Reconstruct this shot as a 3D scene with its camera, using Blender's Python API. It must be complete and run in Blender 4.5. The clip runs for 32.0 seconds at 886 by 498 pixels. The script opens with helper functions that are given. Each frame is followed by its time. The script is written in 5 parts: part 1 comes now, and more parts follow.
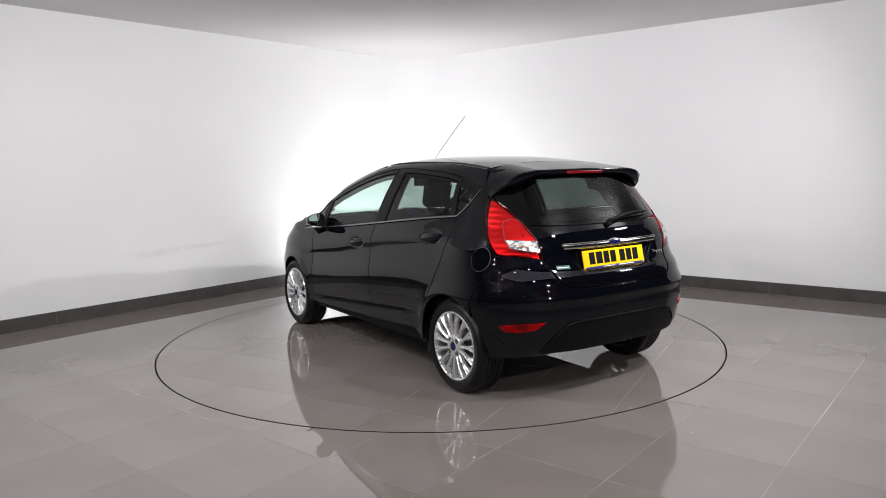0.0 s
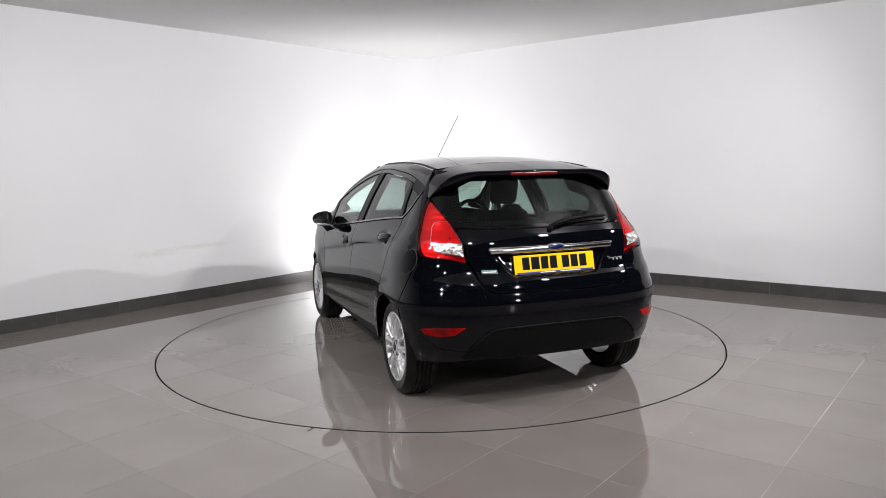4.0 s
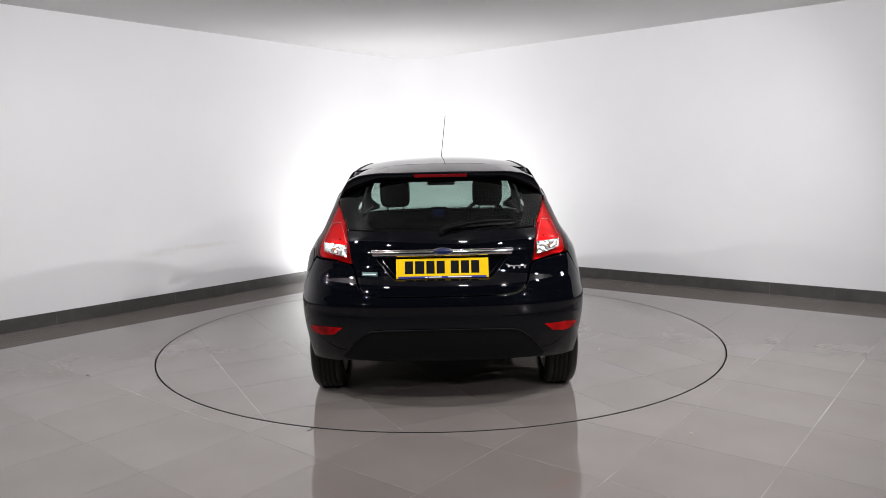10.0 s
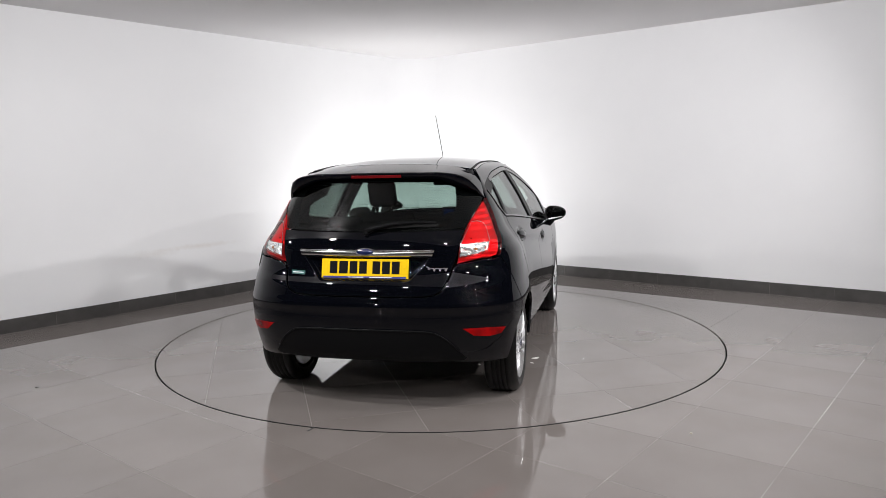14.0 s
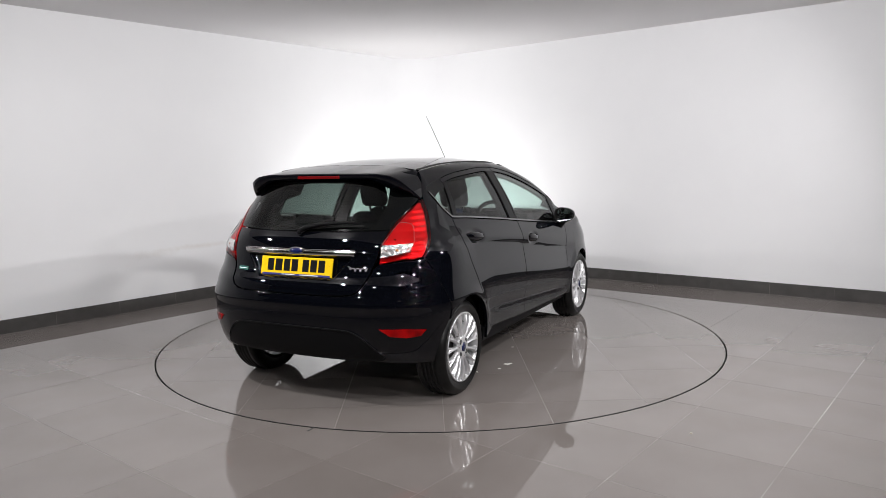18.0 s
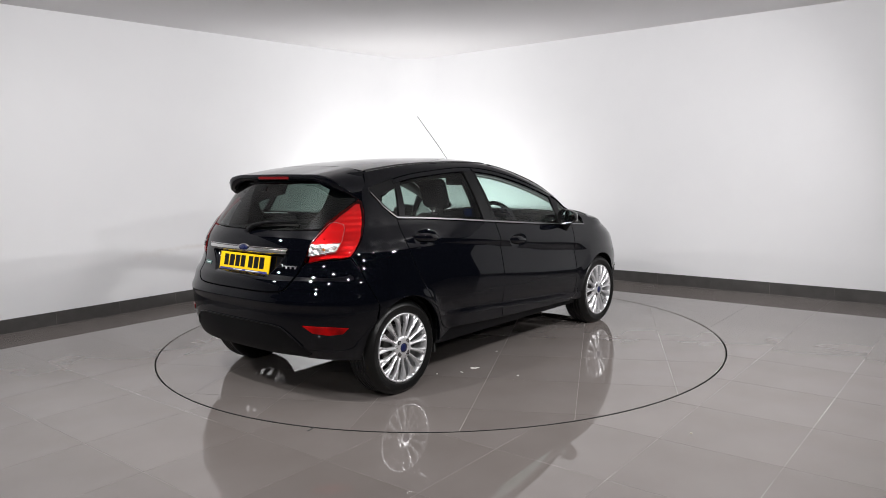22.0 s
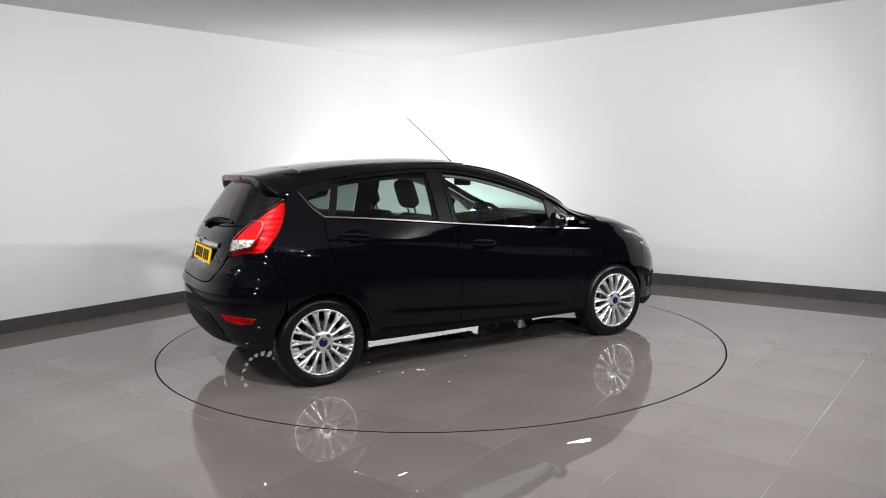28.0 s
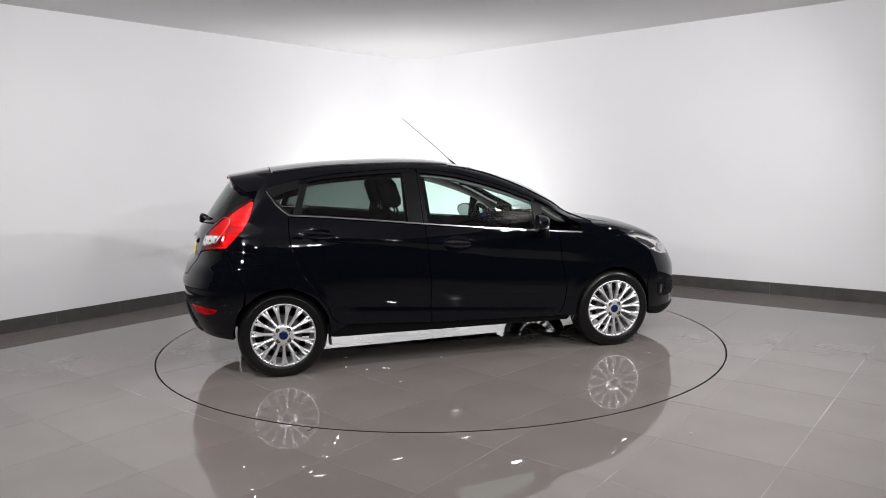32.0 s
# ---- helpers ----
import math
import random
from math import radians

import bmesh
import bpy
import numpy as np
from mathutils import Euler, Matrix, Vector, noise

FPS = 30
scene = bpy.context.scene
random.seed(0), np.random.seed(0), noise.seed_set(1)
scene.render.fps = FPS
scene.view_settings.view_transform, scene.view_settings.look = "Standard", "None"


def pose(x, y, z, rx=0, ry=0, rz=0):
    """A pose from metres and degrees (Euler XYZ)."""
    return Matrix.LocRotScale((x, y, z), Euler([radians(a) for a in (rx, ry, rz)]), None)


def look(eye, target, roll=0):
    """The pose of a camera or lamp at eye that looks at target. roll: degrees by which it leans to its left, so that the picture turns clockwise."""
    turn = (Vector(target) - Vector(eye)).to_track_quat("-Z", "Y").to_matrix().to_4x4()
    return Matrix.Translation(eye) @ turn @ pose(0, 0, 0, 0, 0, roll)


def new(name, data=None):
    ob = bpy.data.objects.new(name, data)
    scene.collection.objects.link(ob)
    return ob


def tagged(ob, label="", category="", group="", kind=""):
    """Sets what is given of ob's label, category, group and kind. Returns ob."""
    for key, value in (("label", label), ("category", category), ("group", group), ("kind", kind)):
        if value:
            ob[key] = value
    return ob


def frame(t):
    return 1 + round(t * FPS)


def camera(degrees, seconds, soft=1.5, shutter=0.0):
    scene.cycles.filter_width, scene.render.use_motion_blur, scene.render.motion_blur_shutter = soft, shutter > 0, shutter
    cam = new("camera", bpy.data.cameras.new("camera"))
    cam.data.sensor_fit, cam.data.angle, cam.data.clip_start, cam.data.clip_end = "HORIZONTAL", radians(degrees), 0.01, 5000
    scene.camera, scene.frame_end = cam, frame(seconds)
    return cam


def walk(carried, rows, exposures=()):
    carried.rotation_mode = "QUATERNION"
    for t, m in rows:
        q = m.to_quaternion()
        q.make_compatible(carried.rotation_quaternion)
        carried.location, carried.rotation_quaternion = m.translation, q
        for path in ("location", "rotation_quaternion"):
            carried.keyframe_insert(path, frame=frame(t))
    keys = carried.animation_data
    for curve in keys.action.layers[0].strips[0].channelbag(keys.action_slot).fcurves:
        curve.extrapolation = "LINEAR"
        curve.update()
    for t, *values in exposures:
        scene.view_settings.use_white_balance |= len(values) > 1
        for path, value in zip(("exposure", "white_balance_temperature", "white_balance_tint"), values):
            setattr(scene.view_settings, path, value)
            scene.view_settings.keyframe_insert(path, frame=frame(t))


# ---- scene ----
# A black hatchback turns on a tiled turntable in the corner of a white showroom studio.

# ---- camera: it stands still on its tripod ----
EYE = (0.0, -5.9396, 1.4306)
PITCH, YAW, ROLL = -6.857, 0.315, -1.189
cam = camera(63.35, 32.0, soft=0.8)
POSE = pose(*EYE, 0, 0, -YAW) @ pose(0, 0, 0, 90 + PITCH) @ pose(0, 0, 0, 0, 0, ROLL)
walk(cam, [(0.0, POSE), (32.0, POSE)])

# the turntable turns clockwise at a steady rate; the car stands a little off its axis
def heading(t):
    return 123.465 - 3.3765 * t

CAR_OFFSET = (-0.0951, -0.0260)

# ---- world and light ----
world = bpy.data.worlds.new("dim hall")
world.use_nodes = True
world.node_tree.nodes["Background"].inputs[0].default_value = (0.5, 0.52, 0.55, 1)
world.node_tree.nodes["Background"].inputs[1].default_value = 0.02
scene.world = world
scene.view_settings.exposure = 0.0


def area_lamp(name, eye, target, size, size_y, watts, colour=(1, 1, 1), spread=180):
    data = bpy.data.lights.new(name, "AREA")
    data.shape, data.size, data.size_y = "ELLIPSE", size, size_y
    data.energy, data.color, data.spread = watts, colour, radians(spread)
    ob = new(name, data)
    ob.matrix_world = look(eye, target)
    return ob


# room frame: origin in the far corner, A runs along one white wall, B along the other
CORNER = Vector((-0.345, 4.44, 0))
A = Vector((-math.cos(radians(49.4)), -math.sin(radians(49.4)), 0))
B = Vector((math.cos(radians(38.9)), -math.sin(radians(38.9)), 0))
ROOM, HEIGHT, WHITE_END = 10.8, 2.87, 7.12


def room(a, b, z=0.0):
    return CORNER + A * a + B * b + Vector((0, 0, z))


# floodlights on the floor in the far corner, hidden behind the car, turned up at the walls
area_lamp("corner_flood_light", room(1.45, 1.32, 0.16), room(0.15, 0.15, 1.25), 0.35, 0.2, 45, (1.0, 0.995, 0.985))
area_lamp("wall_flood_light", room(1.85, 0.40, 0.14), room(1.70, 0.0, 0.75), 0.25, 0.15, 5, (1.0, 0.995, 0.985))
# small floodlights up under the ceiling, round the stage and out of view
for eye, target, watts, spread in (((3.9, -1.2, 2.68), (-1.2, 1.2, 0.4), 43, 130), ((-3.9, -1.8, 2.68), (1.2, 1.4, 0.2), 24, 130),
                                   ((-2.0, -2.7, 2.74), (-1.7, 0.4, 0.2), 43, 150), ((2.2, -2.7, 2.74), (2.0, 0.4, 0.2), 52, 150),
                                   ((0.3, -3.85, 2.76), (0.0, 0.6, 0.0), 8, 120), ((-3.0, -6.0, 2.60), (-1.2, 0.5, 0.9), 29, 150), ((3.2, -5.6, 2.60), (1.5, 0.5, 0.9), 48, 150),
                                   # this unseen pair is added to brighten the foreground floor
                                   ((-1.2, -4.2, 2.78), (-1.1, -3.2, 0.0), 17, 110), ((1.4, -4.2, 2.78), (1.2, -3.2, 0.0), 21, 110)):
    area_lamp("stage_flood", eye, target, 0.32 if eye[0] > 3.5 else 0.15, 0.065, watts, (1.0, 0.985, 0.99), spread)


# ---- materials ----
def material(name, colour=(0.5, 0.5, 0.5), rough=0.5, metal=0.0, coat=0.0, spec=0.5):
    m = bpy.data.materials.new(name)
    m.use_nodes = True
    b = m.node_tree.nodes["Principled BSDF"]
    b.inputs["Base Color"].default_value = (*colour, 1)
    b.inputs["Roughness"].default_value = rough
    b.inputs["Metallic"].default_value = metal
    b.inputs["Coat Weight"].default_value = coat
    b.inputs["Coat Roughness"].default_value = 0.02
    b.inputs["Specular IOR Level"].default_value = spec
    m.diffuse_color = (*colour, 1)
    return m


def nodes_of(m):
    t = m.node_tree
    return t.nodes, t.links, t.nodes["Principled BSDF"]


def noise_node(m, scale, detail=4, rough=0.5, coords="Object"):
    n, l, b = nodes_of(m)
    co = n.new("ShaderNodeTexCoord")
    t = n.new("ShaderNodeTexNoise")
    t.inputs["Scale"].default_value, t.inputs["Detail"].default_value, t.inputs["Roughness"].default_value = scale, detail, rough
    l.new(co.outputs[coords], t.inputs["Vector"])
    return t


def vary_colour(m, dark, light, scale, detail=5, low=0.3, high=0.7, coords="Object"):
    """The base colour runs between two tones after a noise."""
    n, l, b = nodes_of(m)
    t = noise_node(m, scale, detail, 0.6, coords)
    r = n.new("ShaderNodeValToRGB")
    r.color_ramp.elements[0].position, r.color_ramp.elements[1].position = low, high
    r.color_ramp.elements[0].color, r.color_ramp.elements[1].color = (*dark, 1), (*light, 1)
    l.new(t.outputs["Fac"], r.inputs["Fac"])
    l.new(r.outputs["Color"], b.inputs["Base Color"])
    return r


def vary_rough(m, scale, low, high):
    n, l, b = nodes_of(m)
    t = noise_node(m, scale, 5)
    r = n.new("ShaderNodeMapRange")
    r.inputs["From Min"].default_value, r.inputs["From Max"].default_value = 0.3, 0.7
    r.inputs["To Min"].default_value, r.inputs["To Max"].default_value = low, high
    l.new(t.outputs["Fac"], r.inputs["Value"])
    l.new(r.outputs["Result"], b.inputs["Roughness"])


def add_bump(m, scale, strength, distance, detail=4):
    n, l, b = nodes_of(m)
    t = noise_node(m, scale, detail)
    k = n.new("ShaderNodeBump")
    k.inputs["Strength"].default_value, k.inputs["Distance"].default_value = strength, distance
    l.new(t.outputs["Fac"], k.inputs["Height"])
    l.new(k.outputs["Normal"], b.inputs["Normal"])


def glass(name, tint, rough=0.0, ior=1.5):
    """A tinted pane: clear through, glossy by the Fresnel law."""
    m = bpy.data.materials.new(name)
    m.use_nodes = True
    n, l = m.node_tree.nodes, m.node_tree.links
    n.remove(n["Principled BSDF"])
    out = n["Material Output"]
    mix, see, shine, lw, power, fr = (n.new("ShaderNode" + k) for k in ("MixShader", "BsdfTransparent", "BsdfGlossy", "LayerWeight", "Math", "Math"))
    see.inputs["Color"].default_value = (*tint, 1)
    shine.inputs["Roughness"].default_value = rough
    # Schlick's curve, the same from both sides of the pane
    f0 = ((ior - 1) / (ior + 1))**2
    lw.inputs["Blend"].default_value = 0.5
    power.operation, fr.operation = "POWER", "MULTIPLY_ADD"
    power.inputs[1].default_value = 5
    fr.inputs[1].default_value, fr.inputs[2].default_value = 1 - f0, f0
    l.new(lw.outputs["Facing"], power.inputs[0])
    l.new(power.outputs["Value"], fr.inputs[0])
    l.new(fr.outputs["Value"], mix.inputs["Fac"])
    l.new(see.outputs["BSDF"], mix.inputs[1])
    l.new(shine.outputs["BSDF"], mix.inputs[2])
    l.new(mix.outputs["Shader"], out.inputs["Surface"])
    m.diffuse_color = (*tint, 0.4)
    return m


WALL = material("white wall paint", (0.78, 0.78, 0.785), 0.75, spec=0.3)
vary_colour(WALL, (0.746, 0.748, 0.760), (0.786, 0.787, 0.798), 0.6, 4)
add_bump(WALL, 40, 0.02, 0.002)


def wall_streak(m, centre, half, turn, colour, amount):
    """A faint streak with its own ragged outline in a paint."""
    n, l, b = nodes_of(m)
    old = b.inputs["Base Color"].links[0].from_socket
    co, mp, ln, ns, ad, rg, mx = (n.new("ShaderNode" + k) for k in ("TexCoord", "Mapping", "VectorMath", "TexNoise", "Math", "MapRange", "MixRGB"))
    mp.vector_type = "TEXTURE"
    mp.inputs["Location"].default_value = centre
    mp.inputs["Rotation"].default_value = (0, 0, radians(turn))
    mp.inputs["Scale"].default_value = half
    l.new(co.outputs["Object"], mp.inputs["Vector"])
    ln.operation = "LENGTH"
    l.new(mp.outputs["Vector"], ln.inputs[0])
    ns.inputs["Scale"].default_value = 14
    l.new(co.outputs["Object"], ns.inputs["Vector"])
    ad.operation = "ADD"
    l.new(ln.outputs["Value"], ad.inputs[0])
    l.new(ns.outputs["Fac"], ad.inputs[1])
    rg.inputs["From Min"].default_value, rg.inputs["From Max"].default_value = 1.5, 0.6
    rg.inputs["To Min"].default_value, rg.inputs["To Max"].default_value = 0.0, amount
    l.new(ad.outputs["Value"], rg.inputs["Value"])
    l.new(rg.outputs["Result"], mx.inputs["Fac"])
    l.new(old, mx.inputs["Color1"])
    mx.inputs["Color2"].default_value = (*colour, 1)
    l.new(mx.outputs["Color"], b.inputs["Base Color"])


# two faint brownish streaks low on the west wall
wall_streak(WALL, (-2.60, 1.81, 0.592), (0.55, 0.10, 0.035), 49.4, (0.50, 0.42, 0.34), 0.22)
wall_streak(WALL, (-2.95, 1.40, 0.56), (0.35, 0.10, 0.05), 49.4, (0.56, 0.52, 0.48), 0.25)
CEILING = material("white ceiling paint", (0.752, 0.741, 0.748), 0.9, spec=0.2)
add_bump(CEILING, 60, 0.06, 0.002)
DARK = material("black drape", (0.012, 0.012, 0.013), 0.95, spec=0.1)
vary_colour(DARK, (0.008, 0.008, 0.009), (0.016, 0.016, 0.017), 3)
TILE = material("polished greige porcelain", (0.25, 0.23, 0.22), 0.05)
GROUT = material("tile grout", (0.12, 0.11, 0.10), 0.7)
grout_ramp = vary_colour(GROUT, (0.12, 0.102, 0.093), (0.52, 0.49, 0.47), 1.7, 3, 0.36, 0.68)
for position, tone in ((0.45, (0.20, 0.178, 0.166)), (0.56, (0.27, 0.248, 0.236))):
    grout_ramp.color_ramp.elements.new(position).color = (*tone, 1)
RING = material("black turntable gap rubber", (0.01, 0.01, 0.01), 0.8)
SKIRT = material("dark grey tile skirting", (0.065, 0.062, 0.06), 0.35)
vary_colour(SKIRT, (0.055, 0.052, 0.05), (0.08, 0.076, 0.073), 7)


def finish_tile():
    n, l, b = nodes_of(TILE)
    info = n.new("ShaderNodeObjectInfo")
    big = noise_node(TILE, 1.3, 3, 0.55)
    ramp = n.new("ShaderNodeValToRGB")
    ramp.color_ramp.elements[0].position, ramp.color_ramp.elements[1].position = 0.3, 0.72
    ramp.color_ramp.elements[0].color, ramp.color_ramp.elements[1].color = (0.149, 0.131, 0.122, 1), (0.179, 0.160, 0.152, 1)
    l.new(big.outputs["Fac"], ramp.inputs["Fac"])
    val = n.new("ShaderNodeMath")
    val.operation = "MULTIPLY_ADD"
    val.inputs[1].default_value, val.inputs[2].default_value = 0.04, 0.98
    l.new(info.outputs["Random"], val.inputs[0])
    hsv = n.new("ShaderNodeHueSaturation")
    l.new(ramp.outputs["Color"], hsv.inputs["Color"])
    l.new(val.outputs["Value"], hsv.inputs["Value"])
    l.new(hsv.outputs["Color"], b.inputs["Base Color"])
    b.inputs["Roughness"].default_value = 0.018
    b.inputs["IOR"].default_value = 1.64


finish_tile()

PAINT = material("black metallic car paint", (0.0014, 0.0016, 0.0026), 0.38, coat=1.0, spec=0.0)
vary_colour(PAINT, (0.0010, 0.0012, 0.0020), (0.0022, 0.0026, 0.0044), 900, 2)
PAINT.node_tree.nodes["Principled BSDF"].inputs["Coat IOR"].default_value = 1.40
TRIM = material("black textured plastic", (0.0035, 0.0035, 0.004), 0.5, spec=0.08)
add_bump(TRIM, 700, 0.15, 0.0006, 2)
GLOSS_TRIM = material("satin black pillar trim", (0.005, 0.005, 0.0055), 0.38, spec=0.11)
RUBBER = material("black rubber", (0.012, 0.012, 0.012), 0.7)
TYRE = material("tyre rubber", (0.004, 0.004, 0.004), 0.34, spec=0.22)
vary_colour(TYRE, (0.003, 0.003, 0.003), (0.006, 0.006, 0.0058), 22)
ALLOY = material("silver alloy", (0.66, 0.66, 0.67), 0.3, 0.72)
vary_rough(ALLOY, 30, 0.26, 0.36)
ALLOY_DARK = material("brake metal", (0.16, 0.155, 0.15), 0.5, 0.9)
CHROME = material("chrome", (0.6, 0.6, 0.61), 0.14, 1.0)
SATIN = material("satin chrome", (0.74, 0.74, 0.74), 0.13, 1.0)
DULL = material("dull chrome", (0.32, 0.32, 0.33), 0.3, 1.0)
BRIGHTWORK = material("anodised window strip", (0.24, 0.24, 0.245), 0.25, 1.0)
FACET = material("faceted lamp mirror", (0.92, 0.92, 0.91), 0.12, 1.0)
BEETLE = material("dark beetle shell", (0.012, 0.010, 0.009), 0.4)
FLAKE = material("pale grit", (0.62, 0.60, 0.57), 0.6)
CHIP = material("pale chipping", (0.4, 0.36, 0.28), 0.7)
BLUE = material("blue enamel", (0.004, 0.009, 0.055), 0.2)
RED = glass("red lamp lens", (0.62, 0.007, 0.009))
CLEAR_LENS = glass("clear lamp lens", (0.93, 0.93, 0.93))
RED_DARK = material("dark red lens", (0.30, 0.0015, 0.002), 0.15, spec=0.15)
RED_DEEP = material("unlit dark red lens", (0.10, 0.002, 0.003), 0.2, spec=0.2)
vary_colour(RED_DARK, (0.08, 0.0006, 0.001), (0.30, 0.0015, 0.002), 9, 2)
CLEAR = material("bright lamp reflector", (0.90, 0.90, 0.89), 0.18, 0.8, coat=0.5)
RED_INNER = material("ribbed lamp mirror", (0.85, 0.80, 0.79), 0.35, 0.5)
REFLECTOR = material("silvered lamp housing", (0.82, 0.82, 0.82), 0.32, 0.6)
AMBER = material("amber bulb", (0.30, 0.10, 0.02), 0.2)
PLATE = material("yellow plate", (0.78, 0.50, 0.006), 0.6, spec=0.08)
INK = material("black print", (0.006, 0.006, 0.006), 0.8, spec=0.1)
BLUE_INK = material("blue print", (0.02, 0.025, 0.20), 0.4)
WHITE_INK = material("white print", (0.75, 0.75, 0.75), 0.5)
GREEN_INK = material("teal print", (0.006, 0.07, 0.06), 0.3)
FABRIC = material("charcoal seat cloth", (0.008, 0.008, 0.0085), 0.9, spec=0.1)
vary_colour(FABRIC, (0.006, 0.006, 0.0065), (0.013, 0.013, 0.014), 60)
CABIN = material("dark cabin plastic", (0.006, 0.006, 0.0065), 0.85, spec=0.0)
LINING = material("pale grey headlining cloth", (0.24, 0.245, 0.235), 0.9, spec=0.1)
vary_colour(LINING, (0.20, 0.205, 0.197), (0.27, 0.275, 0.265), 80)
SCREEN = material("dim blue display", (0.01, 0.02, 0.06), 0.2)
SCREEN.node_tree.nodes["Principled BSDF"].inputs["Emission Color"].default_value = (0.08, 0.22, 1.0, 1)
SCREEN.node_tree.nodes["Principled BSDF"].inputs["Emission Strength"].default_value = 0.06
GLASS_FRONT = glass("green-tinted glass", (0.70, 0.82, 0.78))
GLASS_REAR = glass("privacy-tinted glass", (0.25, 0.295, 0.28))
GLASS_TAIL = glass("tinted tailgate glass", (0.235, 0.29, 0.27))
MIRROR = material("mirror glass", (0.85, 0.87, 0.88), 0.02, 1.0)


# ---- helpers for meshes ----
def part(name, bm, mat, parent=None, label="", smooth=False, kind=""):
    me = bpy.data.meshes.new(name)
    layer = bm.verts.layers.float_vector.get("true_normal")
    true = [tuple(v[layer]) for v in bm.verts] if layer else None
    bm.to_mesh(me)
    bm.free()
    if true:
        me.normals_split_custom_set_from_vertices(true)
    me.materials.append(mat)
    if smooth:
        for p in me.polygons:
            p.use_smooth = True
    ob = new(name, me)
    if parent is not None:
        ob.parent = parent
    tagged(ob, label=label, kind=kind)
    return ob


def empty(name, m=None):
    ob = new(name)
    ob.empty_display_size = 0.2
    if m is not None:
        ob.matrix_world = m
    return ob


def box(bm, lo, hi, m=None, bevel=0.0):
    r = bmesh.ops.create_cube(bm, size=1)
    vs = r["verts"]
    c, s = (Vector(lo) + Vector(hi)) / 2, Vector(hi) - Vector(lo)
    for v in vs:
        v.co = Vector((v.co.x * s.x, v.co.y * s.y, v.co.z * s.z)) + c
        if m is not None:
            v.co = m @ v.co
    if bevel:
        es = list({e for v in vs for e in v.link_edges})
        bmesh.ops.bevel(bm, geom=es, offset=bevel, segments=2, affect="EDGES", profile=0.5)


def lathe(bm, rows, n, m, closed=False):
    """Turns (radius, along) rows about the y axis of m."""
    rings = []
    for r, a in rows:
        rings.append([bm.verts.new(m @ Vector((r * math.cos(2 * math.pi * i / n), a, r * math.sin(2 * math.pi * i / n)))) for i in range(n)])
    pairs = list(zip(rings, rings[1:])) + ([(rings[-1], rings[0])] if closed else [])
    for p, q in pairs:
        for i in range(n):
            bm.faces.new((p[i], p[(i + 1) % n], q[(i + 1) % n], q[i]))
    return rings


def tube(bm, pts, radius, n=8, taper=None):
    pts = [Vector(p) for p in pts]
    rings = []
    for i, p in enumerate(pts):
        d = (pts[min(i + 1, len(pts) - 1)] - pts[max(i - 1, 0)]).normalized()
        s = d.orthogonal().normalized() if not rings else (side - d * side.dot(d)).normalized()
        side = s
        u = d.cross(s)
        r = radius if taper is None else radius + (taper - radius) * i / (len(pts) - 1)
        rings.append([bm.verts.new(p + s * r * math.cos(2 * math.pi * k / n) + u * r * math.sin(2 * math.pi * k / n)) for k in range(n)])
    for p, q in zip(rings, rings[1:]):
        for k in range(n):
            bm.faces.new((p[k], p[(k + 1) % n], q[(k + 1) % n], q[k]))
    bm.faces.new(rings[0][::-1])
    bm.faces.new(rings[-1])


def slab(bm, outline, z0, z1):
    """A flat piece with this (x, y) outline between two heights."""
    lo = [bm.verts.new((x, y, z0)) for x, y in outline]
    hi = [bm.verts.new((x, y, z1)) for x, y in outline]
    n = len(lo)
    bm.faces.new(hi)
    for i in range(n):
        bm.faces.new((lo[i], lo[(i + 1) % n], hi[(i + 1) % n], hi[i]))


# ---- the room ----
R_TABLE, GAP = 2.248, 0.011


def wall_box(name, a0, a1, b0, b1, z0, z1, mat):
    bm = bmesh.new()
    pts = [room(a, b) for a, b in ((a0, b0), (a1, b0), (a1, b1), (a0, b1))]
    lo = [bm.verts.new((p.x, p.y, z0)) for p in pts]
    hi = [bm.verts.new((p.x, p.y, z1)) for p in pts]
    bm.faces.new(lo), bm.faces.new(hi)
    for i in range(4):
        bm.faces.new((lo[i], lo[(i + 1) % 4], hi[(i + 1) % 4], hi[i]))
    bmesh.ops.recalc_face_normals(bm, faces=bm.faces)
    return part(name, bm, mat)


tagged(wall_box("wall_west", -0.2, ROOM, -0.2, 0, -0.05, HEIGHT, WALL), "plain white painted studio wall", "wall", kind="structure")
tagged(wall_box("wall_north", -0.2, 0, 0, WHITE_END, -0.05, HEIGHT, WALL), "plain white painted studio wall", "wall", kind="structure")
tagged(wall_box("wall_north_drape", -0.2, 0, WHITE_END, ROOM, -0.05, HEIGHT, DARK), "black drape beside the white wall", "wall", kind="structure")
tagged(wall_box("wall_south", ROOM, ROOM + 0.2, -0.2, ROOM, -0.05, HEIGHT, DARK), "black draped wall behind the camera", "wall", kind="structure")
tagged(wall_box("wall_east", 0, ROOM + 0.2, ROOM, ROOM + 0.2, -0.05, HEIGHT, DARK), "black draped wall behind the camera", "wall", kind="structure")
tagged(wall_box("ceiling", -0.2, 6.6, -0.2, 6.6, HEIGHT, HEIGHT + 0.15, CEILING), "plain white painted ceiling over the stage", "ceiling", kind="structure")
tagged(wall_box("ceiling_dark", 6.6, ROOM + 0.2, -0.2, ROOM + 0.2, HEIGHT, HEIGHT + 0.15, DARK), "black ceiling behind the camera", "ceiling", kind="structure")
